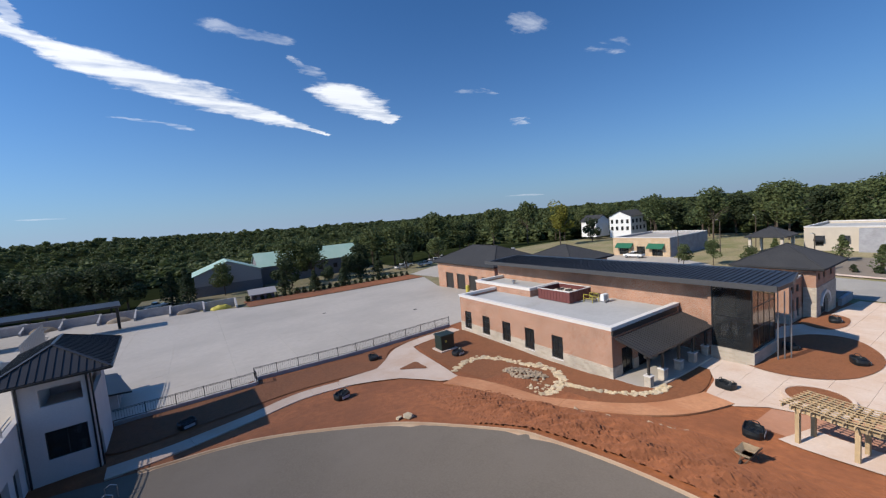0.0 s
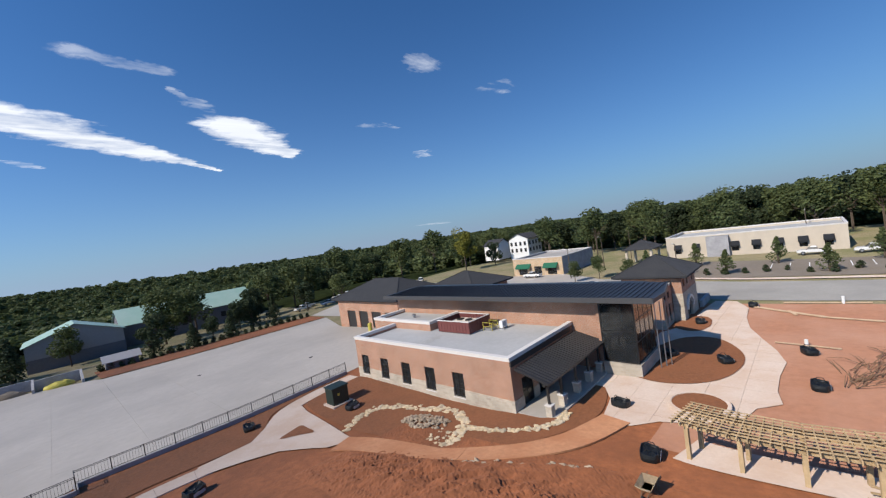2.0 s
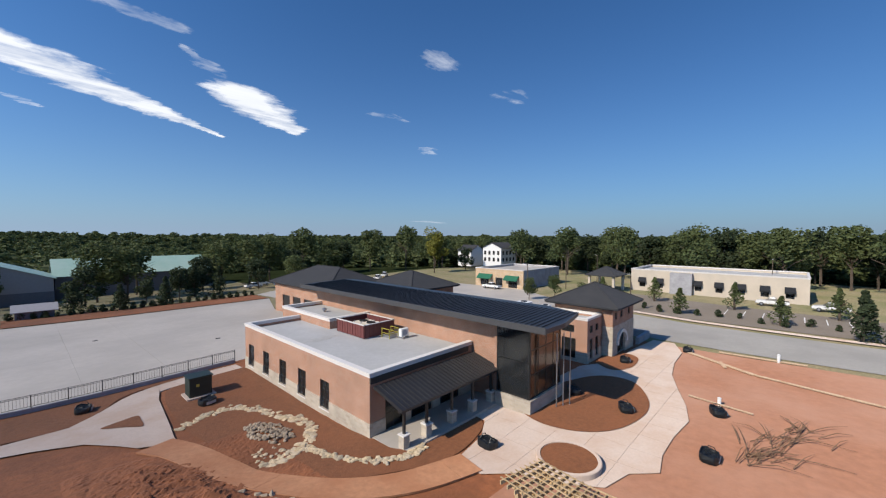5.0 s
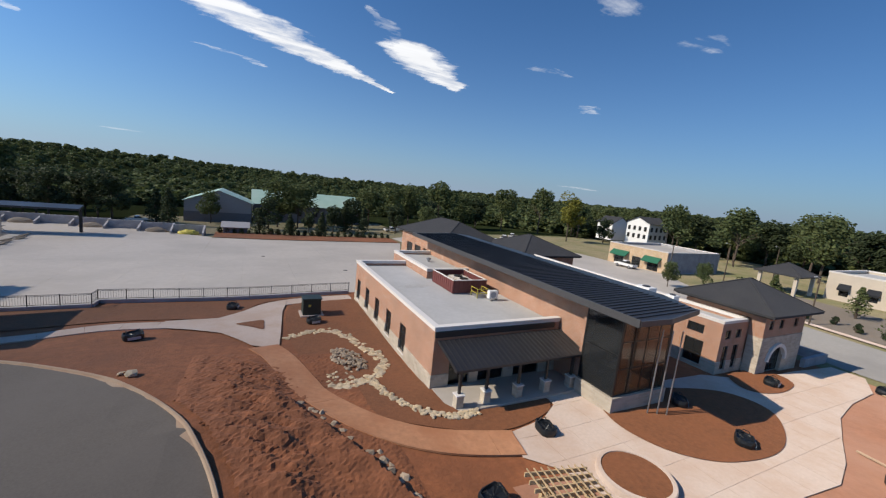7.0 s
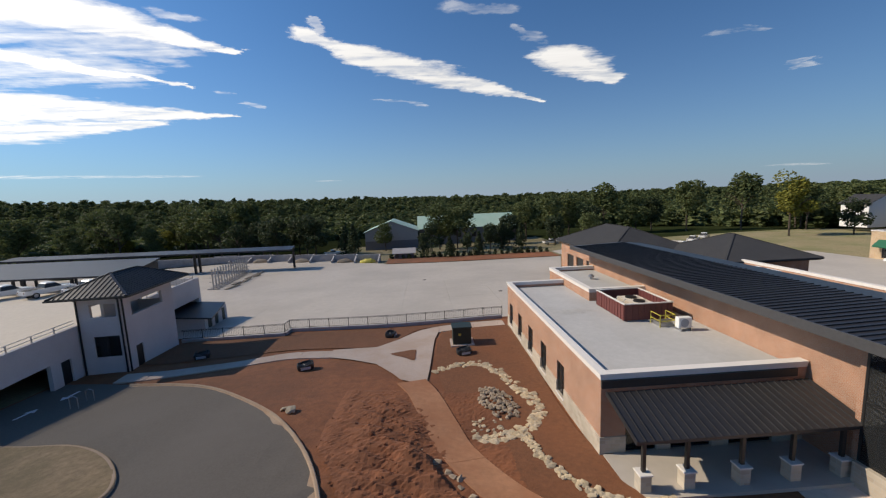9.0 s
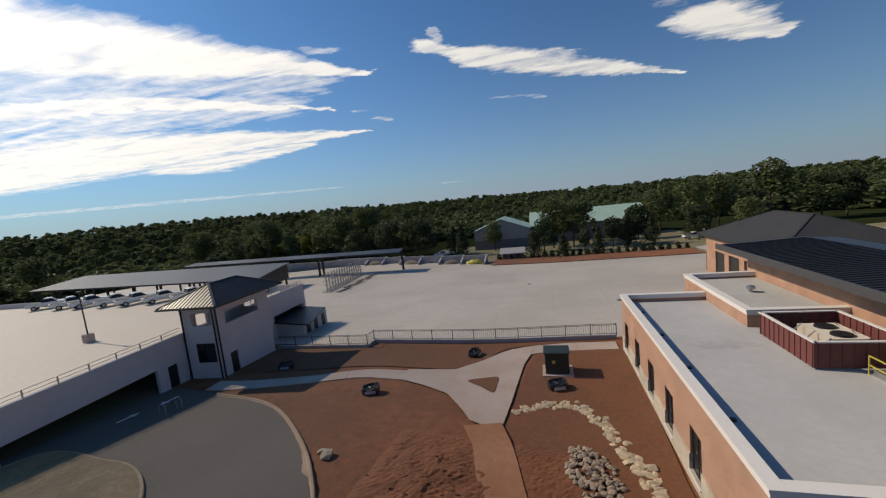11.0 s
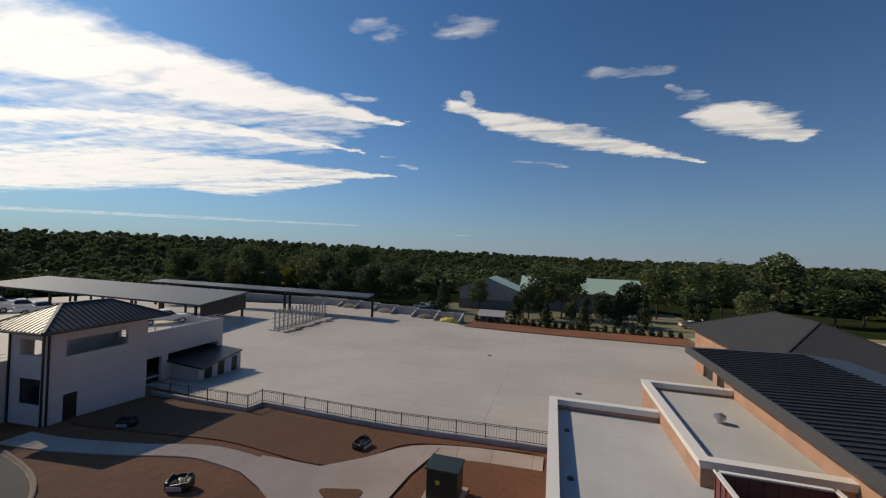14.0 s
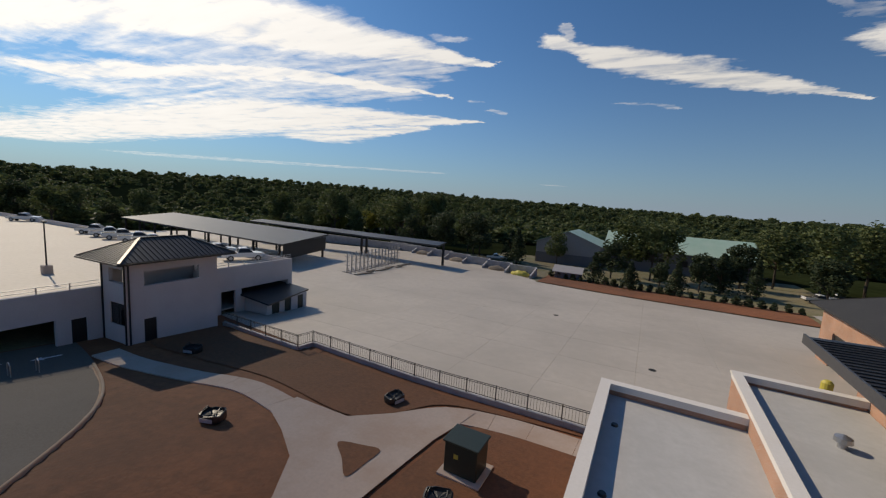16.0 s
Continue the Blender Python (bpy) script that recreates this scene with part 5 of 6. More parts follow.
def pickup(name, label, paint, group):
    """A crew-cab pickup about 5.6 m long, nose towards +x, standing on z = 0."""
    t = thing(name, label, "car", group)
    bm = bmesh.new()
    prof = [(-2.8, 0.55), (-2.8, 1.15), (-0.75, 1.18), (1.15, 1.18), (2.55, 1.05), (2.8, 0.9), (2.8, 0.5)]
    rows = [[bm.verts.new((x, y, z)) for x, z in prof] for y in (-0.95, 0.95)]
    bm.faces.new(rows[0])
    bm.faces.new(rows[1][::-1])
    for i in range(len(prof)):
        j = (i + 1) % len(prof)
        bm.faces.new((rows[0][i], rows[0][j], rows[1][j], rows[1][i]))
    bmesh.ops.bevel(bm, geom=bm.edges[:], offset=0.06, segments=2, affect="EDGES")
    body = part("body", bm, paint, t)
    part("cargo_bed", bx(-2.65, -0.8, 1.1, -0.9, 0.8, 1.19), M_RUBBER, body)
    for z0, z1, x0, x1, m, nm in ((1.18, 1.72, -0.75, 1.2, M_GLASS, "cab_glass"), (1.72, 1.86, -0.55, 0.55, paint, "cab_roof")):
        bm = bmesh.new()
        a = [(x0, z0), (x0 + 0.18, z1), (x1 - (0.62 if nm == "cab_glass" else 0.1), z1), (x1, z0)]
        w0, w1 = (0.9, 0.72) if nm == "cab_glass" else (0.74, 0.68)
        r = [[bm.verts.new((x, s * (w0 if i in (0, 3) else w1), z)) for i, (x, z) in enumerate(a)] for s in (-1, 1)]
        bm.faces.new(r[0])
        bm.faces.new(r[1][::-1])
        for i in range(4):
            j = (i + 1) % 4
            bm.faces.new((r[0][i], r[0][j], r[1][j], r[1][i]))
        part(nm, bm, M_DARK if nm == "cab_glass" else m, body)
    for x in (-1.75, 1.8):
        for y in (-0.86, 0.86):
            bm = bmesh.new()
            tube(bm, [(x, y - 0.13, 0.39), (x, y + 0.13, 0.39)], [0.39, 0.39], 18)
            wh = part("wheel", bm, M_RUBBER, t)
            bm = bmesh.new()
            s = 1 if y > 0 else -1
            tube(bm, [(x, y + s * 0.131, 0.39), (x, y + s * 0.15, 0.39)], [0.24, 0.22], 14)
            part("rim", bm, M_STEEL, wh)
    for x, m, nm in ((2.79, M_WHITE, "headlight"), (-2.82, M_MAROON, "tail_light")):
        for y in (-0.75, 0.6):
            part(nm, bx(x, y, 0.82, x + 0.03, y + 0.18, 0.98), m, body)
    part("bumper", bx(2.78, -0.85, 0.45, 2.9, 0.85, 0.65, bev=0.03), M_STEEL, body)
    return t


def put(z):
    return Matrix.Translation((0, 0, z))


truck = pickup("pickup_truck", "white crew-cab pickup parked on the deck", M_CARWHITE, "pickups on the deck")
truck.matrix_basis = pose(-16.6, 57.8, 3.5, 0, 0, 66)
for x, y, r in ((-22.6, 57.6, 72), (-28.0, 57.4, 68), (-32.8, 56.6, 66), (-37.6, 55.9, 70), (-42.0, 55.8, 66), (-47.4, 55.6, 70), (-51.6, 55.4, 66), (-57.2, 55.4, 50), (-87.0, 53.6, 48)):
    copy_thing(truck, pose(x, y, 3.5, 0, 0, r))

lamp = thing("deck_lamp", "slim deck lamp post on a concrete footing", "lamp post", at=(-21.2, 38.4, 3.5))
part("footing", bx(-21.6, 38.0, 3.48, -20.8, 38.8, 4.4, bev=0.04), M_CONC, lamp)
bm = bmesh.new()
tube(bm, [(-21.2, 38.4, 4.35), (-21.2, 38.4, 9.0)], [0.08, 0.06], 8)
part("pole", bm, M_DARK, lamp)
part("lamp_head", bx(-21.5, 38.25, 9.0, -20.9, 38.55, 9.14), M_DARK, lamp)

# ---- things in the garden ----
tb = thing("transformer_box", "dark green steel transformer cabinet on a pad", "utility box", at=(27.6, 40.4, -0.3))
part("pad", bx(26.5, 39.4, -0.5, 28.9, 41.5, -0.2), M_CONC, tb)
part("cabinet", bx(26.75, 39.7, -0.198, 28.6, 41.2, 1.5, bev=0.03), M_DKGREEN, tb)
part("lid", bx(26.65, 39.6, 1.502, 28.7, 41.3, 1.62, bev=0.03), M_DKGREEN, tb)
part("warning_label", bx(27.3, 39.685, 0.7, 27.55, 39.697, 0.95), M_YELLOW, tb)


def grow_bag(name, label, group):
    """A crumpled black nursery sack lying open, about 1 m wide, on z = 0."""
    t = thing(name, label, "planter bag", group)
    bm = bmesh.new()
    n = 18
    rings = []
    for r, z in ((0.42, 0.0), (0.55, 0.05), (0.58, 0.3), (0.56, 0.52), (0.5, 0.54), (0.46, 0.4), (0.1, 0.34)):
        rings.append([bm.verts.new(((r + 0.05 * noise.noise((k, z * 4, 2))) * 1.25 * math.copysign(abs(math.cos(6.2832 * k / n)) ** 0.6, math.cos(6.2832 * k / n)),
                                    (r + 0.05 * noise.noise((k, z * 4, 7))) * 0.95 * math.copysign(abs(math.sin(6.2832 * k / n)) ** 0.6, math.sin(6.2832 * k / n)),
                                    z * (1 + 0.28 * noise.noise((k * 0.7, 3, z))))) for k in range(n)])
    for a, b in zip(rings, rings[1:]):
        for k in range(n):
            bm.faces.new((a[k], a[(k + 1) % n], b[(k + 1) % n], b[k]))
    bm.faces.new(rings[0][::-1])
    bm.faces.new(rings[-1])
    part("sack", bm, M_PLASTIC, t)
    part("printed_panel", bx(-0.42, -0.60, 0.14, 0.42, -0.585, 0.38), M_GREYLABEL, t, "grey printed panel")
    for s in (-1, 1):
        bm = bmesh.new()
        pts = [(0.5 * s, -0.3, 0.5), (0.45 * s, -0.2, 0.72), (0.42 * s, 0.1, 0.78), (0.45 * s, 0.3, 0.5)]
        tube(bm, pts, [0.03] * 4, 5)
        part("strap", bm, M_PLASTIC, t)
    return t


gb = grow_bag("grow_bag", "black nursery sack lying on bare soil", "nursery sacks")
BAGS = [(13.2, 35.6, 20), (20.0, 44.7, 75), (27.6, 37.6, 15), (38.7, 15.0, 80), (31.9, 10.9, 10), (51.0, 9.6, 30), (64.9, 14.0, 10), (55.7, 3.8, 25), (47.2, 3.2, 0), (1.2, 41.0, 20), (51.6, 14.4, 40), (76.0, 9.6, 0)]
for i, (x, y, r) in enumerate(BAGS):
    m = pose(x, y, ground_z(x, y) + (0.09 if i in (5, 6, 10) else 0.0), 0, 0, r)
    if i == 0:
        gb.matrix_basis = m
    else:
        copy_thing(gb, m)

# stone edging and dry pile
rng = random.Random(7)


def rock_mesh(name, seed, mt, flat=0.5):
    bm = bmesh.new()
    bmesh.ops.create_icosphere(bm, subdivisions=1, radius=0.5)
    for v in bm.verts:
        k = 1 + 0.5 * noise.noise(v.co * 2.2 + Vector((seed * 3.1, 0, 0)))
        v.co = Vector((v.co.x * k, v.co.y * k * 0.85, v.co.z * flat * k))
    return finish(bm, name, mt)


PALE = [rock_mesh("stone", i, M_ROCK, 0.45) for i in range(6)]
GREY = [rock_mesh("stone", i + 9, M_ROCK2, 0.6) for i in range(6)]


def scatter(parent, meshes, x, y, s, lift=0.0):
    m = pose(x, y, ground_z(x, y) + lift, rng.uniform(-14, 14), rng.uniform(-14, 14), rng.uniform(0, 360)) @ Matrix.Diagonal((s, s * rng.uniform(0.7, 1.1), s * rng.uniform(0.6, 1.0), 1))
    piece("stone", rng.choice(meshes), parent, m)


edge = thing("stone_edging", "curving band of pale flat fieldstones set in soil", "stone edging", at=(29, 28, -0.2))
line = spline([(24.9, 34.3), (26.6, 35.0), (28.6, 35.1), (30.0, 33.4), (30.9, 30.6), (31.6, 28.2), (31.3, 26.0), (30.0, 24.6), (28.2, 23.9), (27.2, 23.7)], 9)
for i, p in enumerate(line):
    for k in range(3 if 10 < i < 78 else 2):
        scatter(edge, PALE, p.x + rng.uniform(-0.42, 0.42), p.y + rng.uniform(-0.4, 0.4), rng.uniform(0.5, 0.82), -0.03)
edge2 = thing("stone_edging", "narrow winding row of pale fieldstones in soil", "stone edging", at=(31, 20, 0))
line = spline([(29.9, 24.0), (30.1, 22.6), (30.6, 21.0), (31.4, 19.3), (32.6, 18.3), (34.0, 17.9), (35.4, 18.2)], 9)
for i, p in enumerate(line):
    for k in range(3 if i > 44 else 2):
        scatter(edge2, PALE, p.x + rng.uniform(-0.28, 0.28), p.y + rng.uniform(-0.3, 0.3), rng.uniform(0.35, 0.55), 0.05)
pile = thing("stone_pile", "oval heap of grey river stones in a soil bed", "stone pile", at=(28.7, 28, -0.1))
for i in range(150):
    a, r = rng.uniform(0, 6.28), math.sqrt(rng.random())
    x, y = 29.0 + 1.25 * r * math.cos(a) - 0.35 * r * math.sin(a), 28.2 + 2.3 * r * math.sin(a)
    scatter(pile, GREY, x, y, rng.uniform(0.25, 0.5), 0.08 + 0.2 * (1 - r))
loose = thing("loose_stones", "loose pale stones scattered on the soil", "stones", at=(28, 25, 0))
for i in range(34):
    scatter(loose, PALE, 27.6 + rng.uniform(-1.0, 1.2), 25.0 + rng.uniform(-1.4, 1.2), rng.uniform(0.2, 0.4), 0.04)
bank = thing("boulder_row", "row of half-buried grey boulders at the foot of the bank", "boulders", at=(25.5, 18, 0.9))
BK = spline([(22.6, 22.0), (23.6, 21.4), (24.6, 20.0), (25.7, 18.1), (26.9, 15.9), (27.8, 13.9), (28.2, 12.2), (28.2, 10.6)], 4)
for p in BK:
    for k in range(1 if p.y < 20.6 else 3):
        scatter(bank, GREY, p.x + rng.uniform(-0.3, 0.3), p.y + rng.uniform(-0.3, 0.3), rng.uniform(0.35, 0.8), -0.02)
bl = thing("boulder", "single pale boulder beside the kerb", "boulder", at=(15.2, 26.1, 1.5))
scatter(bl, PALE, 15.2, 26.1, 0.9, 0.1)
scatter(bl, PALE, 14.6, 26.5, 0.5, 0.05)
clods = thing("clay_clods", "churned lumps of red clay on the bank", "soil clods", kind="stuff", at=(0, 0, 0))
bm = bmesh.new()
for i in range(420):
    y = rng.uniform(5, 28)
    x = 22.4 + 0.14 * (18 - y) + rng.gauss(0, 1.7)
    if ON_ROAD(x + 0.5, y) or x > 27.4 or ON_ROAD(x - 0.4, y):
        continue
    r = bmesh.ops.create_icosphere(bm, subdivisions=1, radius=0.03 + 0.1 * rng.random() ** 3)
    o = Vector((x, y, bank_z(x, y) + 0.03))
    for v in r["verts"]:
        v.co = Vector((v.co.x * 1.2, v.co.y, v.co.z * 0.7)) + o + 0.03 * noise.noise_vector(v.co * 9 + o)
part("clods", bm, M_SOIL, clods)

# timber pergola on its slab
PG = thing("pergola", "unfinished curved timber pergola of fresh pine", "pergola", at=(34, 4, 0.2))
cx, cy, rad = 52.6, 5.2, 20.0


def ring(r, a, z):
    return (cx - r * math.cos(radians(a)), cy - r * math.sin(radians(a)), z)


for a in (-11, -3.5, 4, 11.5, 19):
    for r in (rad - 1.7, rad):
        p = ring(r, a, 0)
        z = ground_z(p[0], p[1])
        bm = bmesh.new()
        beam(bm, (p[0], p[1], z - 0.2), (p[0], p[1], 2.55), 0.22, up=(math.sin(radians(a)), -math.cos(radians(a)), 0))
        part("post", bm, M_TIMBER, PG)
for r in (rad - 1.7, rad):
    for s in (-0.14, 0.14):
        for a in (-11, -3.5, 4, 11.5):
            bm = bmesh.new()
            beam(bm, ring(r + s, a - 1, 2.5), ring(r + s, a + 7.8, 2.5), 0.06, 0.26)
            part("girder", bm, M_TIMBER, PG)
for i in range(26):
    a = -12.4 + i * 1.28
    bm = bmesh.new()
    beam(bm, ring(rad - 2.4, a, 2.72), ring(rad + 0.7, a, 2.72), 0.06, 0.2)
    part("rafter", bm, M_TIMBER, PG)
for r in range(9):
    for a in (-11.4, -3, 5.4, 13.8):
        bm = bmesh.new()
        beam(bm, ring(rad - 2.2 + r * 0.34, a - 1.5, 2.85), ring(rad - 2.2 + r * 0.34, a + 7.3, 2.85), 0.05, 0.05)
        part("lath", bm, M_TIMBER, PG)
pts = [ring(rad - 2.6, a, 0) for a in range(-13, 24, 4)] + [ring(rad + 0.6, a, 0) for a in range(23, -14, -4)]
drape("pergola_slab", [(p[0], p[1]) for p in pts], 0.06, M_CONC, "pale concrete slab under the pergola", "pavement", cell=2.0)
lumber = thing("timber_pile", "heap of loose pine offcuts by the pergola", "timber pile", at=(33.6, -1, 0.2))
for i in range(14):
    bm = bmesh.new()
    x, y, a = 33.4 + rng.uniform(-0.8, 0.8), -0.4 + rng.uniform(-1, 1), rng.uniform(-0.5, 0.5)
    beam(bm, (x, y - 1.2, ground_z(x, y) + 0.1 + i * 0.02), (x + a, y + 1.2, ground_z(x, y) + 0.14 + i * 0.02), 0.14, 0.05)
    part("board", bm, M_TIMBER, lumber)

wbar = thing("wheelbarrow", "pale wheelbarrow standing tilted on the clay", "wheelbarrow", at=(27.4, 9.7, 1.2))
bm = bmesh.new()
z0 = ground_z(27.4, 9.7) + 0.35
low = [bm.verts.new((27.4 + a * 0.35, 9.7 + b * 0.22, z0 + 0.05)) for a, b in ((-1, -1), (1, -1), (1, 1), (-1, 1))]
hi = [bm.verts.new((27.4 + a * 0.62, 9.7 + b * 0.4, z0 + 0.36)) for a, b in ((-1, -1), (1, -1), (1, 1), (-1, 1))]
bm.faces.new(low)
for i in range(4):
    bm.faces.new((low[i], low[(i + 1) % 4], hi[(i + 1) % 4], hi[i]))
bmesh.ops.solidify(bm, geom=bm.faces[:], thickness=0.03)
part("tray", bm, M_ROCK, wbar)
bm = bmesh.new()
for s in (-1, 1):
    beam(bm, (26.6, 9.7 + s * 0.12, z0 - 0.15), (28.6, 9.7 + s * 0.32, z0 + 0.1), 0.05)
    beam(bm, (28.0, 9.7 + s * 0.26, z0), (28.1, 9.7 + s * 0.3, z0 - 0.36), 0.05)
part("handle", bm, M_BRANCH, wbar)
bm = bmesh.new()
tube(bm, [(26.6, 9.65, z0 - 0.16), (26.6, 9.75, z0 - 0.16)], [0.2, 0.2], 14)
part("wheel", bm, M_RUBBER, wbar)

# felled brush, silt tape and boards on the far clay
brush = thing("brush_pile", "spread heap of dry cut branches", "brush pile", at=(50, 0, 0))
for i in range(60):
    bm = bmesh.new()
    t = rng.random()
    x, y = 47.6 + 9.5 * t, 1.9 - 3.4 * t + rng.gauss(0, 0.8)
    a, L = rng.gauss(-0.3, 0.5), rng.uniform(1.2, 4.2)
    z = ground_z(x, y)
    tube(bm, [(x, y, z + 0.08), (x + L / 2 * math.cos(a), y + L / 2 * math.sin(a), z + rng.uniform(0.15, 0.45)), (x + L * math.cos(a), y + L * math.sin(a), z + 0.12)], [0.035, 0.025, 0.01], 5)
    part("branch", bm, M_BRANCH, brush)
for p, q, w in (((75.6, 9.5), (70.2, 2.3), 0.5), ((70.2, 2.3), (66.0, -11), 0.35), ((78.4, 6.5), (78.4, -2), 0.45), ((58.6, 6.4), (57.6, 1.6), 0.16), ((73.5, 5.8), (71, 5.0), 0.3)):
    bd = thing("silt_board", "weathered pale board lying on red clay", "board", "boards on the clay", at=(*p, 0))
    bm = bmesh.new()
    a, b = Vector((*p, 0)), Vector((*q, 0))
    k = 6
    for i in range(k):
        c, d = a.lerp(b, i / k), a.lerp(b, (i + 0.97) / k)
        c.z, d.z = ground_z(c.x, c.y) + 0.08, ground_z(d.x, d.y) + 0.08
        beam(bm, c, d, w, 0.1)
    part("board", bm, M_KERB, bd)
for x, y in ((78.3, 0.6), (58.2, 4.0)):
    pp = thing("standpipe", "short white capped pipe in the clay", "pipe", at=(x, y, ground_z(x, y)))
    bm = bmesh.new()
    tube(bm, [(x, y, -0.8), (x, y, 0.5)], [0.15, 0.15], 10)
    part("pipe", bm, M_WHITE, pp)

# painted arrows at the deck entrance
for x, y, r in ((-5.6, 30.5, 90), (-5.2, 33.6, -90)):
    bm = bmesh.new()
    c, s = math.cos(radians(r)), math.sin(radians(r))
    vs = [bm.verts.new((x + u * c - v * s, y + u * s + v * c, ground_z(x + u * c - v * s, y + u * s + v * c) - 0.03)) for u, v in ((-0.9, -0.12), (0.2, -0.12), (0.2, -0.4), (0.9, 0), (0.2, 0.4), (0.2, 0.12), (-0.9, 0.12))]
    bm.faces.new(vs)
    solid("road_arrow", bm, M_ARROW, "white painted arrow on the asphalt", "road marking")
gate = thing("drop_gate", "low dark bicycle-style rail by the deck entrance", "rail", at=(-3, 31, 0.2))
for y in (31.0, 32.4):
    bm = bmesh.new()
    z = ground_z(-2.6, y)
    tube(bm, [(-2.9, y, z - 0.2), (-2.9, y, z + 0.8), (-2.6, y, z + 0.95), (-2.3, y, z + 0.8), (-2.3, y, z - 0.2)], [0.035] * 5, 6)
    part("hoop", bm, M_STEEL, gate)

# ---- buildings round about ----


def gable_shed(name, x0, y0, x1, y1, z, eave, ridge, along, wall_m, roof_m, label, base_m=None):
    """A shed with a gabled roof; along: the axis of its ridge."""
    t = thing(name, label, "building", at=((x0 + x1) / 2, (y0 + y1) / 2, z))
    bm = bmesh.new()
    mid = ((x0 + x1) / 2, (y0 + y1) / 2)
    if along == "y":
        sec = [(x0, z - 1), (x1, z - 1), (x1, z + eave), (mid[0], z + ridge), (x0, z + eave)]
        rows = [[bm.verts.new((x, y, h)) for x, h in sec] for y in (y0, y1)]
    else:
        sec = [(y0, z - 1), (y1, z - 1), (y1, z + eave), (mid[1], z + ridge), (y0, z + eave)]
        rows = [[bm.verts.new((x, y, h)) for y, h in sec] for x in (x0, x1)]
    bm.faces.new(rows[0])
    bm.faces.new(rows[1][::-1])
    for i in range(5):
        j = (i + 1) % 5
        bm.faces.new((rows[0][i], rows[0][j], rows[1][j], rows[1][i]))
    part("wall", bm, wall_m, t)
    if base_m:
        part("wainscot", bx(x0 - 0.08, y0 - 0.08, z - 1, x1 + 0.08, y1 + 0.08, z + eave * 0.5), base_m, t)
    for s in (0, 1):
        bm = bmesh.new()
        o = 0.6
        if along == "y":
            e = (x0 - o, z + eave - 0.15) if s == 0 else (x1 + o, z + eave - 0.15)
            slab_poly(bm, [(e[0], y0 - o, e[1]), (mid[0], y0 - o, z + ridge + 0.12), (mid[0], y1 + o, z + ridge + 0.12), (e[0], y1 + o, e[1])], 0.12)
        else:
            e = (y0 - o, z + eave - 0.15) if s == 0 else (y1 + o, z + eave - 0.15)
            slab_poly(bm, [(x0 - o, e[0], e[1]), (x0 - o, mid[1], z + ridge + 0.12), (x1 + o, mid[1], z + ridge + 0.12), (x1 + o, e[0], e[1])], 0.12)
        part("roof_slope", bm, roof_m, t)
    return t


sh = gable_shed("metal_shed", 2, 150, 22, 168, -4.6, 7.2, 11.0, "y", M_SIDING, M_GREEN, "metal shed with a pale green gabled roof", M_SLATE)
sh2 = gable_shed("metal_shed", 22.5, 158, 62, 178, -4.6, 7.0, 11.5, "x", M_SLATE, M_GREEN, "long low shed with a pale green metal roof")
for i in range(6):
    part("window", bx(26 + i * 6, 157.88, -1.6, 27.6 + i * 6, 157.97, 0.2), M_DARK, sh2)
hut = gable_shed("garden_hut", 15, 120, 21, 123.5, -3.9, 2.2, 3.3, "x", M_SLATE, M_SIDING, "small grey hut beside the hedge")

shop = thing("shop", "low tan brick shop with green awnings", "building", at=(121, 63, -0.6))
bm = bmesh.new()
wall(bm, "x", 112, 0.3, 56, 73, -1.5, 4.6, [(58, 61, -0.4, 2.2), (63, 65.5, -0.4, 2.2), (68, 71, -0.4, 2.2)])
part("front_wall", bm, M_TANBRICK, shop)
bm = bmesh.new()
wall(bm, "y", 56, 0.3, 112.3, 134, -1.5, 4.6)
wall(bm, "y", 72.7, 0.3, 112.3, 134, -1.5, 4.6)
wall(bm, "x", 133.7, 0.3, 56.3, 72.7, -1.5, 4.6)
part("side_wall", bm, M_BLOCK, shop)
part("roof", bx(112.3, 56.3, 4.0, 133.7, 72.7, 4.15), M_LOT, shop)
coping(shop, 112, 56, 134, 73, 4.85, sides="wsen", h=0.2, t=0.35)
for a, b in ((58, 61), (63, 65.5), (68, 71)):
    window(shop, "x", 112, -1, a, b, -0.4, 2.2, 2, 2)
for a, b in ((57.4, 62), (66.5, 71.6)):
    bm = bmesh.new()
    slab_poly(bm, [(110.6, a, 2.0), (111.95, a, 3.1), (111.95, b, 3.1), (110.6, b, 2.0)], 0.3)
    part("awning", bm, M_AWNING, shop, "dark green canvas awning")

lb = thing("clinic", "long cream stucco building with dark awnings", "building", at=(136, 15, -0.5))
LX0, LY0, LY1 = 134, -3, 34
awn = [LY0 + 2.5 + i * 4.4 for i in range(8)]
bm = bmesh.new()
wall(bm, "x", LX0, 0.3, LY0, LY1, -1.2, 5.2, [(a, a + 1.5, 0.6, 2.6) for a in awn])
wall(bm, "y", LY0, 0.3, LX0 + 0.3, LX0 + 20, -1.2, 5.2)
wall(bm, "y", LY1 - 0.3, 0.3, LX0 + 0.3, LX0 + 20, -1.2, 5.2)
wall(bm, "x", LX0 + 20, 0.3, LY0, LY1, -1.2, 5.2)
part("wall", bm, M_CREAM, lb)
part("roof", bx(LX0 + 0.3, LY0 + 0.3, 4.6, LX0 + 20, LY1 - 0.3, 4.75), M_MEMBRANE, lb)
coping(lb, LX0, LY0, LX0 + 20.3, LY1, 5.5, sides="wsen", h=0.3, t=0.4)
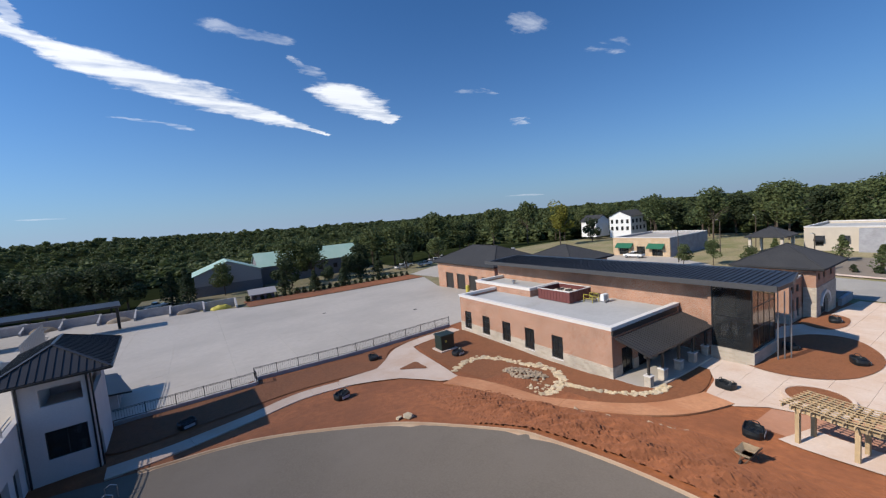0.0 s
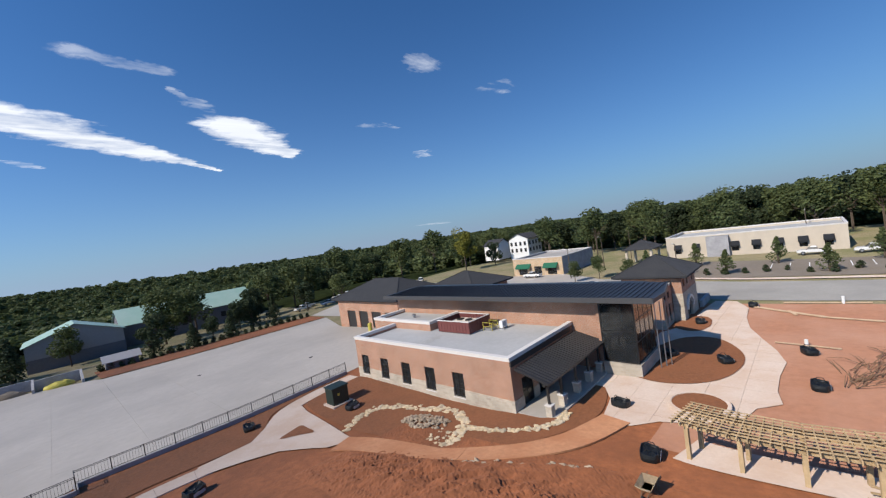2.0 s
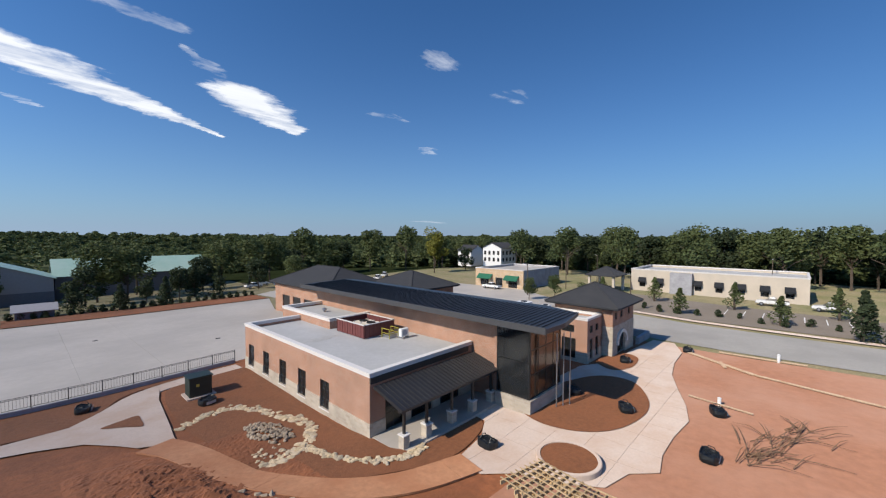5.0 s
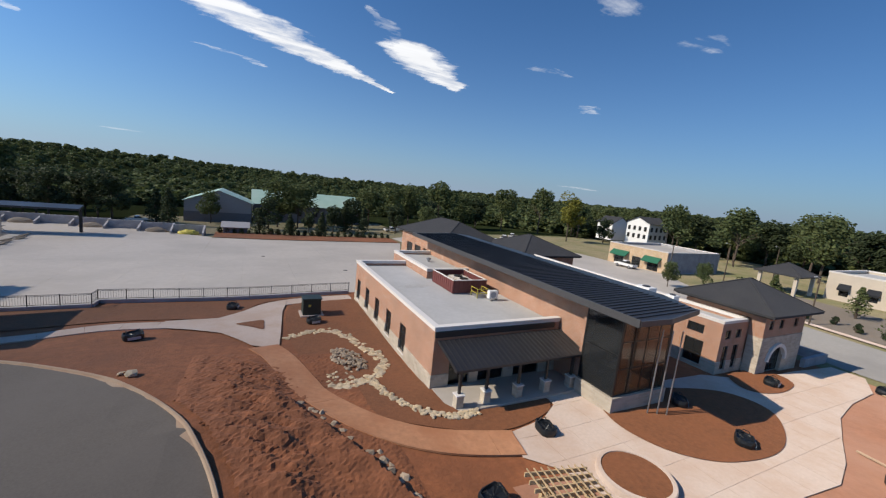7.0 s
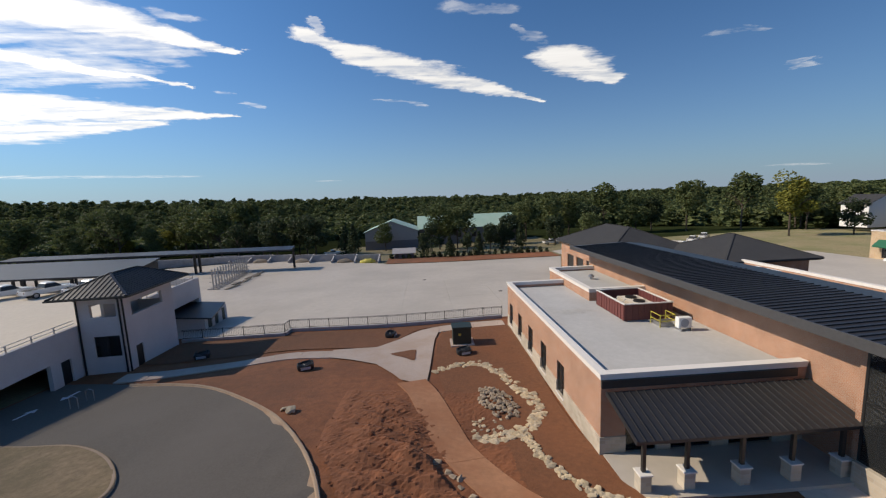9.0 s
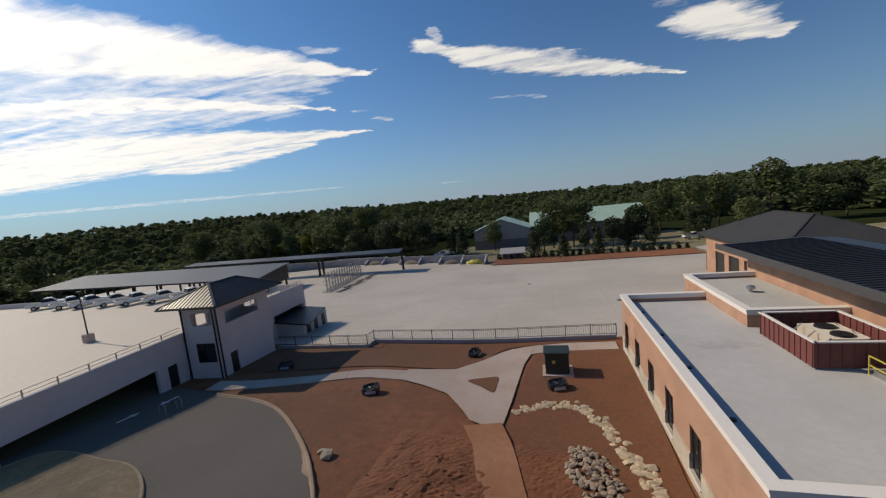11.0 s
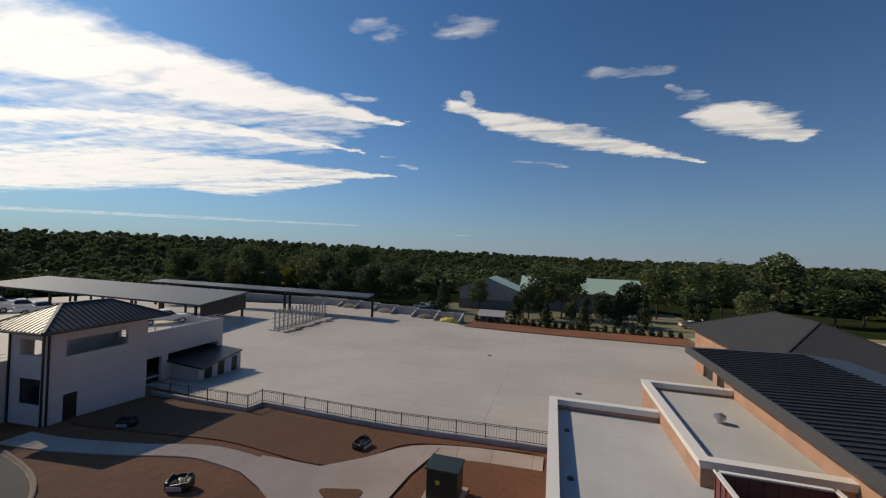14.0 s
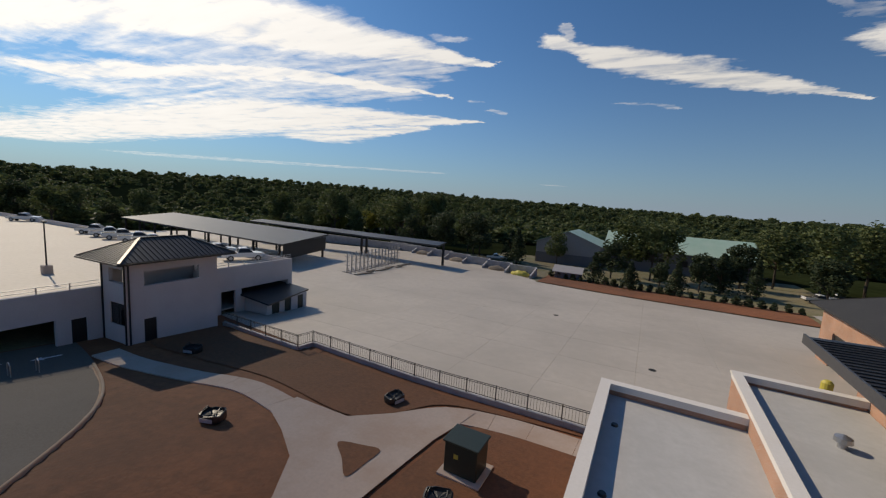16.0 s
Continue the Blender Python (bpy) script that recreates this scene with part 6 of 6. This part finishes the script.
for a in awn:
    window(lb, "x", LX0, -1, a, a + 1.5, 0.6, 2.6, 2, 2)
    bm = bmesh.new()
    slab_poly(bm, [(LX0 - 0.9, a - 0.2, 2.2), (LX0 - 0.05, a - 0.2, 3.2), (LX0 - 0.05, a + 1.7, 3.2), (LX0 - 0.9, a + 1.7, 2.2)], 0.4)
    part("awning", bm, M_DARK, lb, "black canvas awning")
part("entry", bx(LX0 - 1.6, 19, -1, LX0 - 0.003, 24, 5.0), M_BLOCK, lb, "grey block entry bay")
pv = thing("drive_canopy", "dark hip-roofed drive-through canopy", "canopy", at=(128, 38, -0.5))
hip_roof(pv, 123, 34.5, 132.5, 43, 3.9, 6.2, M_SHINGLE)
for x in (124, 131.5):
    for y in (35.5, 42):
        part("post", bx(x - 0.3, y - 0.3, -1, x + 0.3, y + 0.3, 3.85), M_CREAM, pv)

wh = gable_shed("white_house", 160, 96, 172, 106, 1.0, 8.2, 10.4, "x", M_WHITE, M_SHINGLE, "two-storey white house among trees")
for j in range(2):
    for i in range(4):
        part("window", bx(159.9, 97 + i * 2.4, 3 + j * 3.0, 159.97, 98.1 + i * 2.4, 4.7 + j * 3.0), M_DARK, wh)
    for i in range(4):
        part("window", bx(161 + i * 2.8, 95.9, 3 + j * 3.0, 162.2 + i * 2.8, 95.97, 4.7 + j * 3.0), M_DARK, wh)
wh2 = gable_shed("white_house", 160, 113, 170, 121, 1.0, 6.5, 9.0, "y", M_WHITE, M_SHINGLE, "white clapboard house behind a tree")
for i in range(3):
    part("window", bx(159.9, 114 + i * 2.4, 3, 159.97, 115.2 + i * 2.4, 4.8), M_DARK, wh2)

# parked cars far off
car = pickup("car", "pale parked car on concrete far off", M_CARWHITE, "parked cars far off")
car.matrix_basis = pose(108, 64, ground_z(108, 64) + 0.08, 0, 0, 90)
for x, y, r in ((88, 90, 60), (93, 101, 20), (76, 128, 0), (80, 131, 0), (84, 134, 0), (90, 138, 0), (68, 132, 10), (72, 136, 10), (127, 3, 90), (126, -6, 90), (89.0, 27, 75), (-8, 139, 20), (104, 112, 40), (112, 118, 40)):
    copy_thing(car, pose(x, y, ground_z(x, y) + 0.08, 0, 0, r))
for x, y, h in ((104, 50, 8), (100, 24, 7.5), (140, 46, 9), (122, 48, 9), (150, 4, 9), (-60, 160, 9), (-85, 165, 9), (-70, 190, 9), (150, 82, 9)):
    sl = thing("street_lamp", "slim street light pole", "street lamp", "street lights", at=(x, y, ground_z(x, y)))
    bm = bmesh.new()
    z = ground_z(x, y)
    tube(bm, [(x, y, z - 0.3), (x, y, z + h)], [0.13, 0.09], 8)
    part("pole", bm, M_BARK, sl)
    bm = bmesh.new()
    beam(bm, (x, y, z + h - 0.1), (x - 1.4, y, z + h + 0.25), 0.1)
    beam(bm, (x - 1.3, y, z + h + 0.2), (x - 2.0, y, z + h + 0.25), 0.25, 0.12)
    part("lamp_arm", bm, M_STEEL, sl)

# ---- trees ----


def leaf_cloud(rng, n, size, shape, rx, rz, base, gaps=0.5):
    """Leaf sprays as small bent quads spread through lobes, with gaps between them."""
    lobes = []
    if shape == "round":
        for i in range(15):
            a, r, h = rng.uniform(0, 6.283), rng.uniform(0.15, 0.72), rng.random()
            lobes.append((rx * r * math.cos(a) * (1.15 - 0.6 * h), rx * r * math.sin(a) * (1.15 - 0.6 * h), base + rz * (0.22 + 0.66 * h), rx * rng.uniform(0.28, 0.46)))
    else:
        for i in range(13):
            h = i / 12
            a = rng.uniform(0, 6.283)
            r = rx * (1 - h) * 0.45
            lobes.append((r * math.cos(a), r * math.sin(a), base + rz * (0.08 + 0.86 * h), rx * (0.62 * (1 - h) + 0.14)))
    V, Fc = [], []
    for k in range(n):
        lx, ly, lz, lr = lobes[rng.randrange(len(lobes))]
        d = Vector((rng.gauss(0, 1), rng.gauss(0, 1), rng.gauss(0, 1))).normalized()
        p = Vector((lx, ly, lz)) + Vector((d.x, d.y, d.z * 0.8)) * lr * rng.uniform(0.7, 1.08)
        nrm = (d + 0.8 * Vector((rng.gauss(0, 1), rng.gauss(0, 1), rng.gauss(0, 1)))).normalized()
        s = nrm.cross(Vector((0.3, 0.2, 1))).normalized()
        u = s.cross(nrm)
        w = size * rng.uniform(0.6, 1.3)
        i0 = len(V)
        V += [tuple(p - s * w), tuple(p - u * w * 0.55 + nrm * w * 0.2), tuple(p + s * w), tuple(p + u * w * 0.6 + nrm * w * 0.15)]
        Fc += [(i0, i0 + 1, i0 + 2), (i0, i0 + 2, i0 + 3)]
    return V, Fc


def tree_meshes(seed, shape, n, size, rx, rz, base, leaf):
    rng = random.Random(seed)
    bm = bmesh.new()
    top = base + rz * 0.7
    tube(bm, [(0, 0, -0.4), (0.1, 0, base * 0.6), (0, 0.15, base + rz * 0.35), (0.1, 0, top)], [0.26, 0.2, 0.13, 0.04], 7)
    for i in range(7 if shape == "round" else 3):
        a, h = rng.uniform(0, 6.283), rng.uniform(0.5, 1.0)
        z = base * 0.7 + rz * 0.4 * h
        e = (rx * 0.7 * math.cos(a), rx * 0.7 * math.sin(a), z + rz * 0.28)
        tube(bm, [(0, 0, z), (e[0] * 0.5, e[1] * 0.5, z + rz * 0.18), e], [0.11, 0.07, 0.02], 5)
    trunk = finish(bm, "trunk", M_BARK)
    V, Fc = leaf_cloud(rng, n, size, shape, rx, rz, base)
    me = bpy.data.meshes.new("crown")
    me.from_pydata(V, [], Fc)
    me.materials.append(leaf)
    return trunk, me


KINDS = {
    "round": [tree_meshes(s, "round", 2600, 0.30, 4.6, 8.6, 2.4, M_LEAF) for s in (1, 2, 3)],
    "dark": [tree_meshes(s, "round", 2400, 0.30, 4.0, 8.0, 1.5, M_LEAFDARK) for s in (4, 5)],
    "cone": [tree_meshes(s, "cone", 1700, 0.20, 1.9, 5.4, 0.5, M_LEAFDARK) for s in (6, 7)],
    "small": [tree_meshes(s, "cone", 900, 0.17, 1.5, 3.8, 1.0, M_LEAF) for s in (8, 9)],
    "yellow": [tree_meshes(10, "round", 2600, 0.30, 4.4, 9.6, 2.6, M_LEAFYEL)],
    "shrub": [tree_meshes(11, "round", 420, 0.14, 0.9, 1.3, 0.1, M_LEAFDARK)],
}
LABEL = {"round": "full green broadleaf tree", "dark": "dense dark green tree", "cone": "dark conical evergreen tree", "small": "slender young street tree",
         "yellow": "yellow-green tree turning in autumn", "shrub": "small clipped evergreen shrub"}
rt = random.Random(21)


def plant(kind, x, y, s=1.0):
    trunk, crown = rt.choice(KINDS[kind])
    t = thing("shrub" if kind == "shrub" else "tree", LABEL[kind], "shrub" if kind == "shrub" else "tree")
    t.matrix_basis = pose(x, y, ground_z(x, y) - 0.1, 0, 0, rt.uniform(0, 360)) @ Matrix.Diagonal((s, s, s * rt.uniform(0.9, 1.12), 1))
    for nm, me in (("trunk", trunk), ("crown", crown)):
        ob = new(nm, me)
        ob.parent = t


PLANTS = [("round", 30, 140, 1.35), ("dark", 27, 132, 1.0), ("round", 36, 137, 1.15), ("dark", 56, 143, 1.15), ("cone", 50, 128, 1.5), ("cone", 56, 126, 1.4), ("cone", 24, 121, 1.2), ("cone", 32, 118, 1.2), ("cone", 41, 118, 1.2), ("round", 64, 150, 1.3),
          ("round", 72, 146, 1.5), ("round", 82, 152, 1.4), ("dark", 90, 148, 1.2), ("round", 98, 156, 1.5), ("round", 108, 150, 1.3), ("dark", 118, 156, 1.3), ("round", 126, 146, 1.4), ("yellow", 134, 112, 1.25), ("round", 143, 140, 1.5), ("dark", 150, 108, 0.9)]
PLANTS = [(k, x, y, s * 1.14 if k != "cone" else s) for k, x, y, s in PLANTS]
PLANTS += [("dark", 46, 127, 0.85), ("dark", 51, 131, 1.0), ("dark", 38, 124, 0.7), ("dark", 68, 128, 1.1), ("round", 76, 118, 1.0), ("round", 40, 150, 1.5), ("round", 10, 145, 0.9)]
PLANTS += [("dark", -14 - i * 4.5, 140 + (i % 3) * 5, 1.4) for i in range(7)] + [("round", -52 - i * 9, 150 + (i % 4) * 8, 1.8) for i in range(10)] + [("cone", 0, 136, 1.7), ("cone", -4, 142, 1.8)]
PLANTS += [("small", 104 + (i % 2) * 12, -14 + i * 7.5, 1.2) for i in range(7)] + [("cone", 98, -8, 1.2), ("cone", 98.6, -20, 1.1), ("round", 100, 34, 0.45), ("round", 103, 42, 0.5), ("round", 98, 46, 0.45)]
PLANTS += [("round", 160 + (i % 3) * 14, -40 + i * 7, 1.55) for i in range(20)] + [("dark", 182, -30 + i * 12, 1.75) for i in range(12)] + [("round", 156 + i * 6, 128 + (i % 3) * 8, 1.5) for i in range(8)]
PLANTS += [("round", -158, 62, 1.9), ("dark", -162, 70, 1.7), ("round", -156, 78, 1.6), ("round", -160, 86, 1.5), ("dark", -156, 95, 1.3), ("round", -150, 104, 1.4)]
PLANTS += [("round", -104, 148, 1.3), ("yellow", -92, 158, 1.0), ("yellow", -82, 166, 1.15), ("round", -76, 150, 1.1), ("yellow", -70, 172, 1.3), ("round", -60, 180, 1.7), ("dark", -46, 168, 1.5), ("round", -52, 176, 1.9)]
for kind, x, y, s in PLANTS:
    plant(kind, x, y, s)
for i in range(26):
    plant("shrub", 14 + i * 1.85, 120.5 - i * 0.3, rt.uniform(0.8, 1.3))
for i in range(14):
    plant("shrub", 105 + rt.uniform(-2, 2), -6 + i * 3.2, rt.uniform(0.7, 1.1))

# far woods: many crowns joined into one mass
rw = random.Random(5)


def far_woods():
    base = [leaf_cloud(random.Random(40 + i), 150, 1.5, "round", 6.0, 9.0, -0.5) for i in range(5)]
    base = [(np.array(v), np.array(f)) for v, f in base]
    Vs, Fs, o = [], [], 0
    for x, y, s in WOODS():
        v, f = rw.choice(base)
        a = rw.uniform(0, 6.283)
        c, n = math.cos(a), math.sin(a)
        q = np.stack([(v[:, 0] * c - v[:, 1] * n) * s + x, (v[:, 0] * n + v[:, 1] * c) * s + y, v[:, 2] * s * rw.uniform(0.6, 0.95) + ground_z(x, y)], 1)
        Vs.append(q)
        Fs.append(f + o)
        o += len(v)
    V, Fc = np.concatenate(Vs), np.concatenate(Fs)
    me = bpy.data.meshes.new("far_woods")
    me.from_pydata(V.tolist(), [], Fc.tolist())
    me.materials.append(M_LEAF)
    return tagged(new("far_woods", me), "rolling green woods to the horizon", "woods", kind="stuff")


def WOODS():
    out = []
    for i in range(8200):
        ang = rw.uniform(-110, 118)
        u = rw.random()
        r = 185 + 1700 * u ** 1.8
        x, y = 20 + r * math.sin(radians(ang)), 40 + r * math.cos(radians(ang))
        if -160 < x < 20 and y < 150 and r < 230:
            continue
        if 90 < x < 175 and -60 < y < 125:
            continue
        out.append((x, y, (0.6 + 0.75 * rw.random() ** 1.6) * (1 + 1.0 * smooth(300, 1500, r))))
    return out


far_woods()
